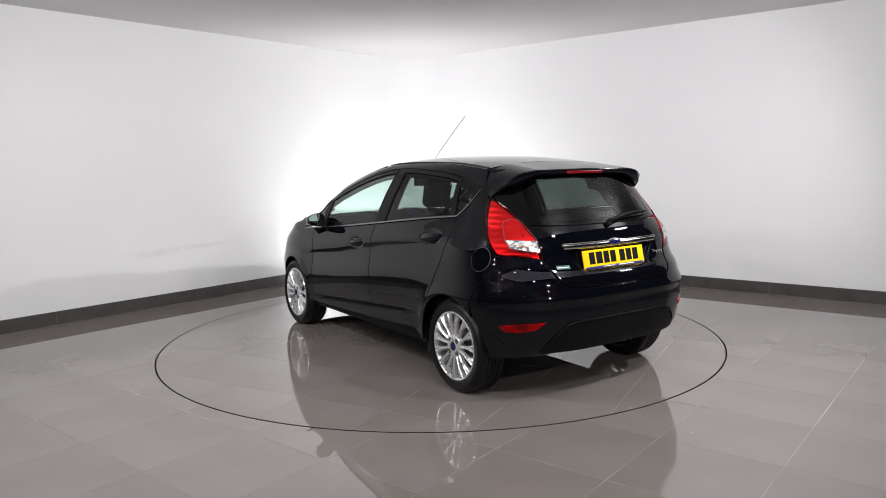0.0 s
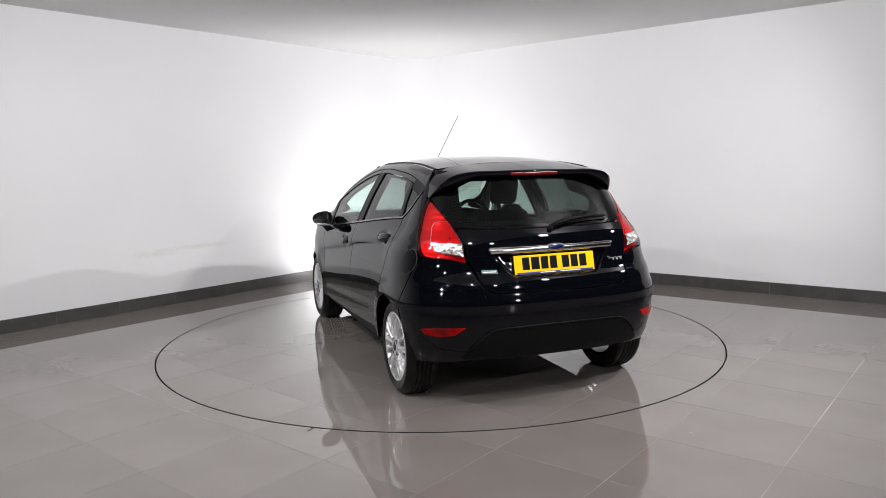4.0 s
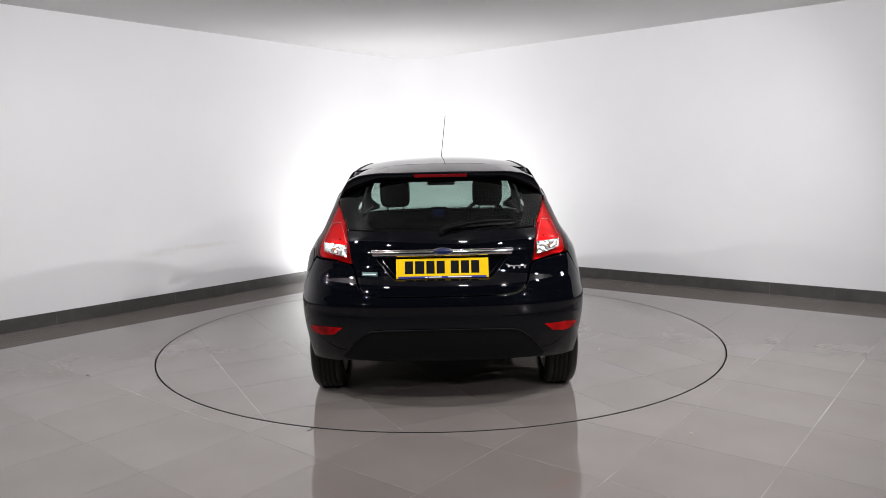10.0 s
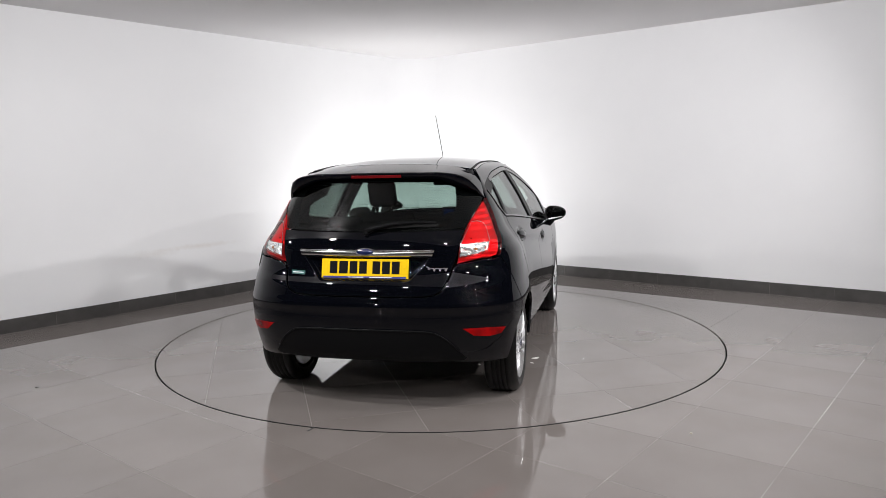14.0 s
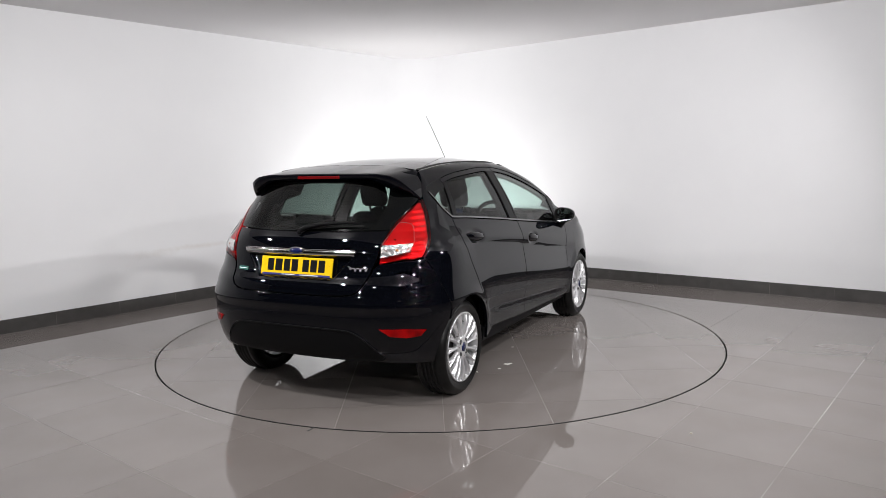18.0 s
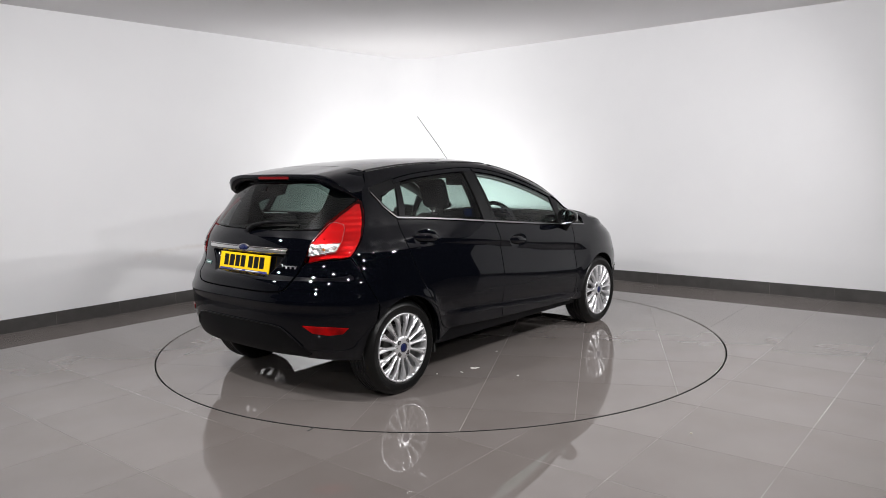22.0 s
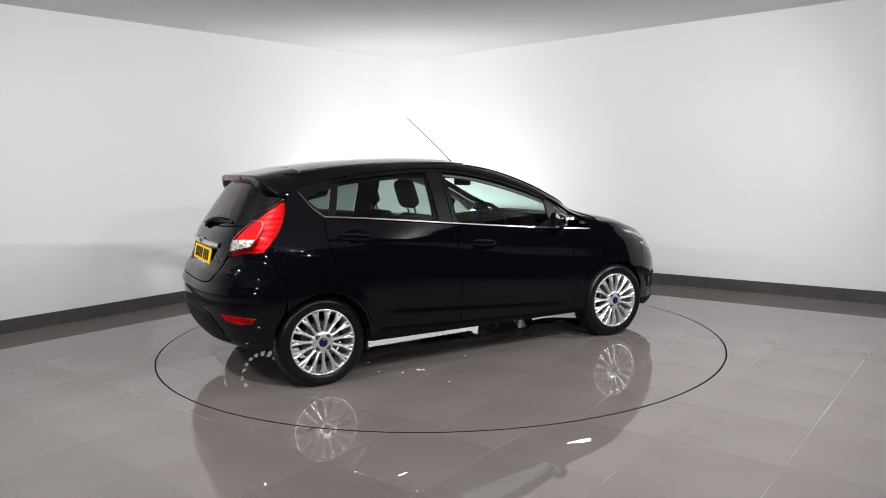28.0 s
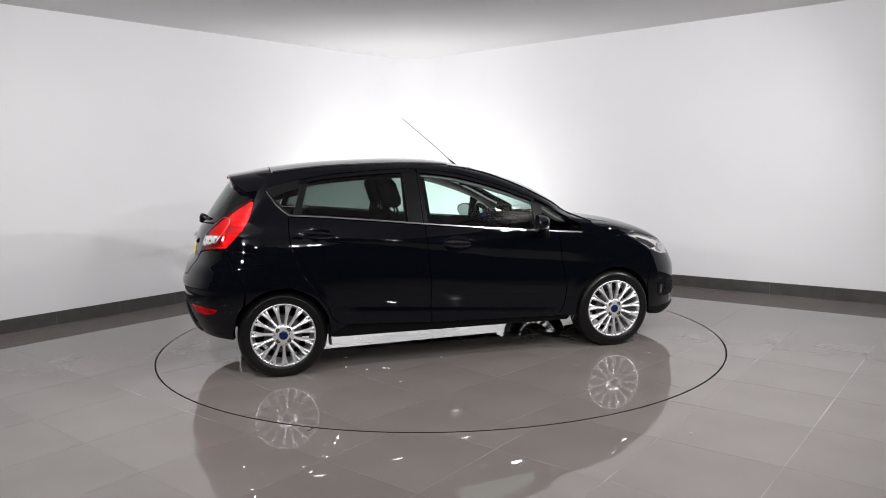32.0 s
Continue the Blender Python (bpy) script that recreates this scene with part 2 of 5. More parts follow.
tagged(wall_box("ceiling_dark_side", -0.2, 6.6, 6.6, ROOM + 0.2, HEIGHT, HEIGHT + 0.15, DARK), "black ceiling beside the stage", "ceiling", kind="structure")

# rounded plaster corner where the white walls meet
COVE = 0.45
bm = bmesh.new()
cols = []
for k in range(17):
    q = k / 16 * math.pi / 2
    p = room(COVE - COVE * math.sin(q), COVE - COVE * math.cos(q))
    cols.append([bm.verts.new((p.x, p.y, z)) for z in (0.0, HEIGHT)])
for c, d in zip(cols, cols[1:]):
    bm.faces.new((c[0], d[0], d[1], c[1]))
tagged(part("wall_corner", bm, WALL, smooth=True), "rounded white plaster corner", "wall", kind="structure")

# ---- tyre-smooth car shell: half-width and ends as curves of height ----
def ip(v, xs, ys):
    """Smooth curve through (xs, ys)."""
    n = len(xs)
    if v <= xs[0]:
        return ys[0]
    if v >= xs[-1]:
        return ys[-1]
    i = 0
    while xs[i + 1] < v:
        i += 1
    h = xs[i + 1] - xs[i]
    d = (ys[i + 1] - ys[i]) / h
    m0 = m1 = d
    if i > 0:
        g = xs[i] - xs[i - 1]
        m0 = ((ys[i] - ys[i - 1]) / g * h + d * g) / (g + h)
    if i + 2 < n:
        g = xs[i + 2] - xs[i + 1]
        m1 = ((ys[i + 2] - ys[i + 1]) / g * h + d * g) / (g + h)
    t = (v - xs[i]) / h
    return (2 * t**3 - 3 * t * t + 1) * ys[i] + (t**3 - 2 * t * t + t) * h * m0 + (3 * t * t - 2 * t**3) * ys[i + 1] + (t**3 - t * t) * h * m1


SIDE_Z = (.16, .20, .26, .32, .42, .55, .70, .82, .89, .95, 1.02, 1.10, 1.20, 1.30, 1.36, 1.40, 1.44)
SIDE_W = (.780, .806, .828, .836, .847, .857, .857, .848, .836, .814, .785, .748, .698, .638, .600, .566, .505)
REAR_Z = (.26, .32, .40, .49, .60, .70, .755, .785, .887, .94, 1.00, 1.04, 1.24, 1.355, 1.41)
REAR_X = (-1.79, -1.845, -1.88, -1.897, -1.903, -1.893, -1.872, -1.846, -1.808, -1.799, -1.775, -1.748, -1.612, -1.520, -1.46)
NOSE_Z = (.16, .22, .30, .45, .60, .70, .80, .86, .91, .955, 1.00, 1.13, 1.275, 1.363, 1.405, 1.44)
NOSE_X = (1.96, 2.05, 2.07, 2.075, 2.05, 1.99, 1.86, 1.70, 1.54, 1.37, 1.13, .91, .645, .39, .225, .05)
U0, KR, KF, XR, XF = 2.428, 0.75, 0.9, -1.25, 1.05
HANDLES = ((-.010, .852, .112), (-.985, .956, .125))   # middle and half length of the handle cups
SLANT = .108   # fall of the shoulder crease towards the nose


def half_width(x, z):
    w = ip(z, SIDE_Z, SIDE_W)
    g = min(max((z - .90) / .16, 0), 1)
    g = g * g * (3 - 2 * g)
    if x < -.15:
        w *= 1 - .052 * g * ((-.15 - x) / 1.15)**2
    for cx, k in ((-1.28, .010), (1.25, .007)):
        d, h = (x - cx) / .5, (z - .60) / .24
        if abs(d) < 1 and abs(h) < 1:
            w += k * (1 - d * d)**2 * (1 - h * h)**2
        r = math.hypot(x - (1.2445 if cx > 0 else -1.2445), z - .30)
        if r < .42:
            # rolled lip of the wheel arch
            w += .009 * (1 - ramp((r - .322) / .085))
    for cx, cz, a in HANDLES:
        d, h = (x - cx) / a, (z - cz) / .052
        if d * d + h * h < 1:
            w -= .016 * (1 - d * d - h * h)**1.5
    # shoulder crease, falling towards the nose, and the scoop low in the doors
    if z < 1.05:
        zc = .846 - SLANT * x
        h = .034 + .034 * ramp((x + .5) / .95)
        fade = .014 * min(1, max(0, (x + 1.4) / .35)) * min(1, max(0, (1.15 - x) / .35))
        d = (zc - z) / h
        if 0 < d < 1:
            w -= fade * d**1.2
        elif d >= 1:
            w -= fade * (1 - ramp((zc - h - z) / .22))
        if -.95 < x < .9 and z < .6:
            zl = .345 + .0775 * (.81 - x)
            f = min(1, (x + .95) / .25, (.9 - x) / .25)
            w -= .008 * f * math.exp(-((z - zl) / .034)**2)
    return w


def ramp(t):
    t = min(max(t, 0), 1)
    return t * t * (3 - 2 * t)


def rear_n(z):
    return ip(z, (.3, .5, .87, 1.0, 1.2, 1.4), (3.0, 3.0, 2.8, 2.85, 2.6, 2.4))


def nose(z):
    xf = ip(z, NOSE_Z, NOSE_X)
    return xf, XF if z < .86 else XF + (xf - .32 - XF) * min((z - .86) / .14, 1)


def shell(u, z):
    """A point of the shell: u runs round it from the middle of the tail (positive on the car's left), z is the height."""
    sg, s = (1 if u >= 0 else -1), abs(u) - U0
    if s < XR:
        al = (XR - s) / KR
        n, a, w = rear_n(z), XR - ip(z, REAR_Z, REAR_X), half_width(XR, z)
        r = (abs(math.sin(al))**n + abs(math.cos(al))**n)**(-1 / n)
        x, y = XR - a * r * math.sin(al), w * r * math.cos(al)
        if .76 < z < .91 and y < .45:
            # recess for the number plate, wider at its top
            x += .028 * ramp((.277 + (z - .77) * .84 - y) / .028) * ramp((z - .764) / .030) * ramp((.900 - z) / .010)
        if .58 < z < .69 and s < XR - .3:
            # ledge along the top of the bumper
            x -= .011 * ramp((XR - .3 - s) / .3) * math.sin(math.pi * (z - .58) / .11)**2
        return Vector((x, sg * y, z))
    xf, xc = nose(z)
    if s > xc:
        if z < .86:
            al = min((s - xc) / KF, math.pi / 2)
            r = (math.sin(al)**2.6 + math.cos(al)**2.6)**(-1 / 2.6)
            return Vector((xc + (xf - xc) * r * math.sin(al), sg * half_width(xc, z) * r * math.cos(al), z))
        q = min((s - xc) / (xf - xc), .999)
        return Vector((s, sg * half_width(s, z) * (1 - q**2.6)**(1 / 2.6), z))
    return Vector((s, sg * half_width(s, z), z))


def at(*p):
    """(u, z) of a point (x, z) of the side or (x, y, z) anywhere."""
    x, z = p[0], p[-1]
    if len(p) == 2:
        if x < XR:
            n, a = rear_n(z), XR - ip(z, REAR_Z, REAR_X)
            q = min((XR - x) / a, .999)
            return (U0 + XR - KR * math.atan2(q, (1 - q**n)**(1 / n)), z)
        xf, xc = nose(z)
        if x > xc and z < .86:
            q = min((x - xc) / (xf - xc), .999)
            return (U0 + xc + KF * math.atan2(q, (1 - q**2.6)**(1 / 2.6)), z)
        return (U0 + x, z)
    y = p[1]
    if x >= XR:
        return at(x, z)
    a = XR - ip(z, REAR_Z, REAR_X)
    return (U0 + XR - KR * math.atan2((XR - x) / a, abs(y) / half_width(XR, z)), z)


def tail(y, z):
    """(u, z) of the tail's point at that y."""
    n, w = rear_n(z), half_width(XR, z)
    q = min(abs(y) / w, .999)
    u = U0 + XR - KR * math.atan2((1 - q**n)**(1 / n), q)
    return (u if y >= 0 else -u, z)


def normal(u, z):
    e = .004
    du, dz = shell(u + e, z) - shell(u - e, z), shell(u, z + e) - shell(u, z - e)
    n = dz.cross(du)
    if n.length < 1e-12:
        return Vector((0, 0, 1))
    n.normalize()
    c = Vector((-.1, 0, .6))
    return n if n.dot(shell(u, z) - c) > 0 else -n


def smooth_line(pts, k=4, closed=False):
    """Rounds a line of 2D points."""
    n, out = len(pts), []
    for i in range(n if closed else n - 1):
        p = [pts[(i + j) % n] if closed else pts[min(max(i + j, 0), n - 1)] for j in (-1, 0, 1, 2)]
        for t in (j / k for j in range(k)):
            out.append(tuple(.5 * (2 * p[1][c] + (p[2][c] - p[0][c]) * t + (2 * p[0][c] - 5 * p[1][c] + 4 * p[2][c] - p[3][c]) * t * t
                                   + (3 * p[1][c] - p[0][c] - 3 * p[2][c] + p[3][c]) * t**3) for c in (0, 1)))
    if not closed:
        out.append(pts[-1])
    return out


def mirrored(poly):
    return [(-u, z) for u, z in reversed(poly)]


chance = random.Random(5)
ROUND = .0024   # radius of the turned edges of body panels


def panel(poly, lift=0.0, depth=.018, du=.045, dz=.026, ribs=0.0, slant=0.0, facet=0.0):
    """A curved sheet of the shell within a polygon of (u, z) points, with turned-in edges."""
    clean = []
    for p in poly:
        if not clean or abs(p[0] - clean[-1][0]) + abs(p[1] - clean[-1][1]) > 1e-4:
            clean.append(p)
    if abs(clean[0][0] - clean[-1][0]) + abs(clean[0][1] - clean[-1][1]) < 1e-4:
        clean.pop()
    bm = bmesh.new()
    true_normal = bm.verts.layers.float_vector.new("true_normal")
    bm.faces.new([bm.verts.new((u, z, 0)) for u, z in clean])
    slant *= 1 if clean[0][0] >= 0 else -1
    us, zs = [p[0] for p in clean], [p[1] + slant * p[0] for p in clean]
    for k, (lo, hi, step) in enumerate(((min(us), max(us), du), (min(zs), max(zs), dz))):
        c = math.ceil(lo / step) * step
        while c < hi:
            if c > lo + .002 and c < hi - .002:
                bmesh.ops.bisect_plane(bm, geom=bm.verts[:] + bm.edges[:] + bm.faces[:], dist=2e-4,
                                       plane_co=(c, 0, 0) if k == 0 else (0, c, 0), plane_no=(1, 0, 0) if k == 0 else (slant, 1, 0))
            c += step
    uz = {v: (v.co.x, v.co.y) for v in bm.verts}
    nor = {v: normal(*uz[v]) for v in bm.verts}
    rim = [e for e in bm.edges if len(e.link_faces) == 1]
    for v in bm.verts:
        v.co = shell(*uz[v]) + nor[v] * (lift + ribs * math.sin(uz[v][1] * 2 * math.pi / .034) + facet * chance.uniform(-1, 1))
    f = bm.faces[:][0]
    f.normal_update()
    v0 = f.verts[0]
    if f.normal.dot(nor[v0]) < 0:
        bmesh.ops.reverse_faces(bm, faces=bm.faces[:])
    for f in bm.faces:
        f.smooth = not facet
    for v in bm.verts:
        v[true_normal] = nor[v]
    if depth:
        out = {}
        for e in rim:
            lp = e.link_loops[0]
            a, b = lp.vert, lp.link_loop_next.vert
            d = (b.co - a.co).cross(nor[a])
            if d.length > 1e-9:
                d.normalize()
                for v in (a, b):
                    out[v] = out.get(v, Vector()) + d
        r = ROUND if depth > .014 else 0
        rings = {}
        for v, d in out.items():
            if d.length > 1e-6:
                d = d.normalized()
            p, n = v.co.copy(), nor[v]
            v.co = p - d * r
            rings[v] = ([bm.verts.new(p - d * r * .3 - n * r * .28), bm.verts.new(p - n * r)] if r else []) + [bm.verts.new(p - n * depth)]
            for q, w in zip(rings[v], (n + d, d, d)):
                q[true_normal] = w.normalized() if w.length > 1e-6 else n
        for e in rim:
            lp = e.link_loops[0]
            a, b = lp.vert, lp.link_loop_next.vert
            if a not in rings or b not in rings:
                continue
            pa, pb = a, b
            for k, (qa, qb) in enumerate(zip(rings[a], rings[b])):
                f = bm.faces.new((pb, pa, qa, qb))
                f.smooth = bool(r) and k < 2
                pa, pb = qa, qb
            e.smooth = bool(r)
    if not depth or not r or facet or ribs:
        bm.verts.layers.float_vector.remove(true_normal)
    return bm


def grid_sheet(rows, depth=.015, down=Vector((0, 0, -1))):
    """A smooth sheet through rows of points, with turned-down edges."""
    bm = bmesh.new()
    vs = [[bm.verts.new(p) for p in r] for r in rows]
    for r, q in zip(vs, vs[1:]):
        for i in range(len(r) - 1):
            bm.faces.new((r[i], r[i + 1], q[i + 1], q[i])).smooth = True
    bmesh.ops.recalc_face_normals(bm, faces=bm.faces)
    f = bm.faces[:][0]
    if f.normal.dot(down) > 0:
        bmesh.ops.reverse_faces(bm, faces=bm.faces[:])
    rim = [e for e in bm.edges if len(e.link_faces) == 1]
    inner = {}
    for e in rim:
        for v in e.verts:
            if v not in inner:
                inner[v] = bm.verts.new(v.co + down * depth)
    for e in rim:
        lp = e.link_loops[0]
        a, b = lp.vert, lp.link_loop_next.vert
        bm.faces.new((b, a, inner[a], inner[b]))
        e.smooth = False
    return bm


def band(line, half, **kw):
    """A strip panel along a line of (u, z) points."""
    up, lo = [], []
    for i, p in enumerate(line):
        a, b = line[max(i - 1, 0)], line[min(i + 1, len(line) - 1)]
        d = math.hypot(b[0] - a[0], b[1] - a[1])
        n = (-(b[1] - a[1]) / d, (b[0] - a[0]) / d)
        up.append((p[0] + n[0] * half, p[1] + n[1] * half))
        lo.append((p[0] - n[0] * half, p[1] - n[1] * half))
    return panel(up + lo[::-1], **kw)


car = empty("car")
tagged(car, "glossy black five-door hatchback with silver alloy wheels, parked on the turntable", "car")

BELT_X, BELT_Z = (-1.2, -1.13, -.676, -.287, .389, .629, .99), (1.090, 1.087, 1.047, 1.006, .938, .917, .889)
TOP_X, TOP_Z = (-1.31, -1.09, -.96, -.66, -.37, -.22, .03, .23, .44, .58, .66, .80, .97), (1.255, 1.302, 1.325, 1.352, 1.366, 1.362, 1.328, 1.278, 1.206, 1.148, 1.115, 1.03, .915)
CANT_X, CANT_Z = (-1.29, -.96, -.53, -.3, 0, .15, .30, .45, .70, .95, 1.08), (1.380, 1.412, 1.427, 1.427, 1.412, 1.391, 1.354, 1.297, 1.176, 1.035, .958)


def belt(x):
    return ip(x, BELT_X, BELT_Z)


def win_top(x):
    return ip(x, TOP_X, TOP_Z)


def cant(x):
    return ip(x, CANT_X, CANT_Z)


def steps(a, b, n):
    return [a + (b - a) * i / n for i in range(n + 1)]


def arc(cx, cz, r, a0, a1, n=20, squash=1.0):
    return [at(cx + r * math.cos(radians(q)), cz + squash * r * math.sin(radians(q))) for q in steps(a0, a1, n)]


HOOD_X, HOOD_Z, HOOD_E = (1.04, 1.30, 1.55, 1.75, 1.90, 1.985), (1.000, .980, .925, .850, .772, .715), (.948, .905, .845, .786, .736, .704)


def hood_edge(x):
    return ip(x, HOOD_X, HOOD_E)


G = .0020   # half a shut line
for sg, word in ((1, "left"), (-1, "right")):
    flip = (lambda p: p) if sg > 0 else mirrored

    # front door
    gap_f = [at(x, z) for x, z in smooth_line([(.775, .895), (.79, .82), (.80, .72), (.835, .50), (.825, .38), (.80, .31), (.745, .272)], 4)]
    gap_b = [at(x, z) for x, z in smooth_line([(-.19, .302), (-.213, .345), (-.21, .586), (-.222, .83), (-.232, 1.0)], 3)]
    poly = [(u - G, z) for u, z in gap_f] + [(u + G, z) for u, z in gap_b] + [at(x, belt(x) - .006) for x in steps(-.232 + G, .775, 14)]
    door = part("front_door", panel(flip(poly), du=.022, dz=.0115, slant=SLANT), PAINT, car)
    glass_poly = [at(-.214, belt(-.214) + .012)] + [at(x, belt(x) + .012) for x in steps(-.1, .60, 7)] + [at(.60, win_top(.60))] \
        + [at(x, win_top(x) - .004) for x in steps(.58, -.226, 14)]
    pane = part("door_window", panel(flip(glass_poly), lift=-.008, depth=.004), GLASS_FRONT, door, "green-tinted side window")
    pane.visible_shadow = False
    frame_poly = [at(x, win_top(x)) for x in steps(-.225, .62, 14)] + [at(x, win_top(x) + .026) for x in steps(.64, -.232, 14)]
    part("window_frame", panel(flip(frame_poly), lift=-.002), PAINT, door)
    part("front_pillar_post", panel(flip([at(.602, .925), at(.648, .92), at(.685, 1.106), at(.604, 1.142)]), lift=-.003), GLOSS_TRIM, door)
    tri = part("quarter_light", panel(flip([at(.645, .916), at(.90, .900), at(.962, .904), at(.80, 1.018), at(.683, 1.106)]), lift=-.006, depth=.004), GLASS_REAR, door)
    tri.visible_shadow = False
    part("door_pillar", panel(flip([at(-.236, 1.005), at(-.205, 1.003), at(-.219, 1.356), at(-.236, 1.366)]), lift=.001), GLOSS_TRIM, door)

    # rear door
    gap_r = [at(x, z) for x, z in smooth_line([(-1.168, 1.082), (-1.175, .97), (-1.15, .82), (-1.075, .67), (-.985, .54), (-.935, .455), (-.905, .385), (-.85, .345), (-.80, .336)], 4)]
    poly = [(u + G, z) for u, z in gap_r] + [(u - G, z) for u, z in gap_b] + [at(x, belt(x) - .006) for x in steps(-.232 - G, -1.15, 14)]
    rear_door = part("rear_door", panel(flip(poly), du=.022, dz=.0115, slant=SLANT), PAINT, car)
    glass_poly = [at(x, belt(x) + .012) for x in steps(-1.10, -.355, 7)] + [at(x, win_top(x) - .004) for x in steps(-.35, -1.025, 8)]
    pane = part("door_window", panel(flip(glass_poly), lift=-.008, depth=.004), GLASS_REAR, rear_door, "privacy-tinted rear side window")
    pane.visible_shadow = False
    frame_poly = [at(x, win_top(x)) for x in steps(-1.08, -.24, 10)] + [at(x, win_top(x) + .026) for x in steps(-.24, -1.08, 10)]
    part("window_frame", panel(flip(frame_poly), lift=-.002), PAINT, rear_door)
    part("door_pillar", panel(flip([at(-.345, 1.014), at(-.242, 1.006), at(-.240, 1.364), at(-.345, 1.366)]), lift=.001), GLOSS_TRIM, rear_door)
    part("window_divider", panel(flip([at(-1.145, 1.094), at(-1.09, 1.092), at(-1.02, 1.312), at(-1.065, 1.306)]), lift=-.001), GLOSS_TRIM, rear_door)

    # chrome strip under the windows, rising round the small rear window
    line = [at(-1.305, 1.256), at(-1.27, 1.205), at(-1.20, 1.122), at(-1.165, 1.094)] + [at(x, belt(x) + .003) for x in steps(-1.10, .97, 24)]
    part("chrome_strip", band(flip(line), .0050, lift=.005, depth=.01), BRIGHTWORK, car, "chrome strip under the side windows")

    # body side: rear quarter with its small window and wheel arch, running on over the doors
    arch = arc(-1.2445, .30, .322, -4, 190, 26)
    lamp_out = [at(*p) for p in ((-1.60, .775, .893), (-1.545, .775, .945), (-1.475, .735, 1.01), (-1.425, .69, 1.075), (-1.392, .645, 1.15), (-1.382, .625, 1.215))]
    seam = [at(*p) for p in ((-1.475, .86, .60), (-1.515, .855, .69), (-1.56, .825, .80), (-1.595, .785, .885))]
    poly = [(u - G, z) for u, z in gap_r[::-1]] + [at(-1.168, 1.090), at(-1.20, 1.116), at(-1.275, 1.203), at(-1.315, 1.262)] \
        + [at(x, win_top(x) + .03) for x in steps(-1.30, -1.085, 5)] \
        + [at(x, win_top(x) + .029) for x in steps(-1.02, .97, 28)] + [at(1.05, .935), at(1.075, .958)] + [at(x, cant(x)) for x in steps(1.05, -1.28, 36)] \
        + [at(-1.30, .56, 1.335), at(-1.36, .59, 1.26), at(-1.375, .615, 1.225)] + lamp_out[::-1] + seam[::-1]
    poly += [p for p in arch[::-1] if p[0] > seam[0][0] - .02]
    quarter = part("body_side", panel(flip(poly), du=.032, dz=.016, slant=SLANT), PAINT, car)
    pane = part("rear_quarter_window", panel(flip([at(-1.155, 1.096), at(-1.20, 1.125), at(-1.275, 1.222), at(-1.18, 1.270), at(-1.06, 1.30)]), lift=-.008, depth=.004), GLASS_REAR, quarter)
    pane.visible_shadow = False
    top = [at(x, win_top(x) + .034) for x in (-1.295, -1.24, -1.18, -1.12, -1.06)]
    part("quarter_window_surround", panel(flip([at(-1.318, 1.262)] + top + [at(-1.06, 1.280), at(-1.18, 1.252), at(-1.258, 1.220)]), lift=-.004, depth=.006), GLOSS_TRIM, quarter)
    part("quarter_window_surround", panel(flip([at(-1.318, 1.262), at(-1.258, 1.220), at(-1.19, 1.138), at(-1.150, 1.108), at(-1.160, 1.086), at(-1.205, 1.110), at(-1.282, 1.2)]), lift=-.004, depth=.006), GLOSS_TRIM, quarter)
    if sg > 0:
        ring = [at(-1.512 + .056 * math.cos(q), .862 + .066 * math.sin(q)) for q in (2 * math.pi * i / 28 for i in range(28))]
        # a larger black disc shows round the flap as its shaded shut line
        part("flap_gap_shade", panel([at(-1.512 + .0610 * math.cos(q), .862 + .0715 * math.sin(q)) for q in (2 * math.pi * i / 28 for i in range(28))], lift=.0008, depth=.004, du=.03, dz=.03), RUBBER, quarter)
        part("fuel_flap", panel(ring, lift=.0035, depth=.006, du=.03, dz=.03), PAINT, quarter, "round fuel filler flap")

    # sill, tucked in under the doors
    poly = [at(x, .345 - .046 * (x + .88)) for x in steps(-.90, .85, 12)] + [at(.88, .245), at(.86, .222), at(-.87, .238), at(-.938, .248), at(-.930, .34)]
    # black plastic stands in for the sill's body paint lying in shade
    part("sill", panel(flip(poly), lift=-.022, depth=.03), TRIM, car)

    # front wing
    arch_f = arc(1.2445, .295, .325, 184, -6, 26)
    poly = [(u + G, z) for u, z in gap_f[::-1]] + [at(.775, .905)] + [at(x, z) for x, z in ((.90, .896), (.965, .899), (.985, .938), (1.045, .934), (1.055, .941))] \
        + [at(x, hood_edge(x) - .004) for x in steps(1.09, 1.42, 8)] + [at(x, z) for x, z in ((1.43, .83), (1.49, .782), (1.58, .735))] + [at(1.585, .66), at(1.56, .55), at(1.545, .46)]
    poly += [p for p in arch_f[::-1] if p[1] < .46 and p[0] > at(1.3, .3)[0]][-1:] + [p for p in arch_f[::-1] if p[1] >= .43 or p[0] < at(1.2, .3)[0]]
    poly += [at(.88, .262), at(.80, .275)]
    part("front_wing", panel(flip(poly), du=.032, dz=.0115, slant=SLANT), PAINT, car)

    # foot of the front pillar
    part("pillar_foot", panel(flip([at(.968, .897), at(.972, .944), at(1.045, .952), at(1.085, .945), at(1.06, .92), at(1.0, .900)]), lift=.001, depth=.005), PAINT, car)

    # headlight
    poly = [at(x, hood_edge(x) - .005) for x in steps(1.425, 1.90, 12)] + [at(x, z) for x, z in ((1.905, .70), (1.86, .672), (1.72, .680), (1.59, .733), (1.50, .780), (1.44, .827))]
    head = part("headlight", panel(flip(poly), lift=-.014, depth=.004, du=.05, dz=.03, facet=.004), CLEAR, car, "clear swept-back headlight")
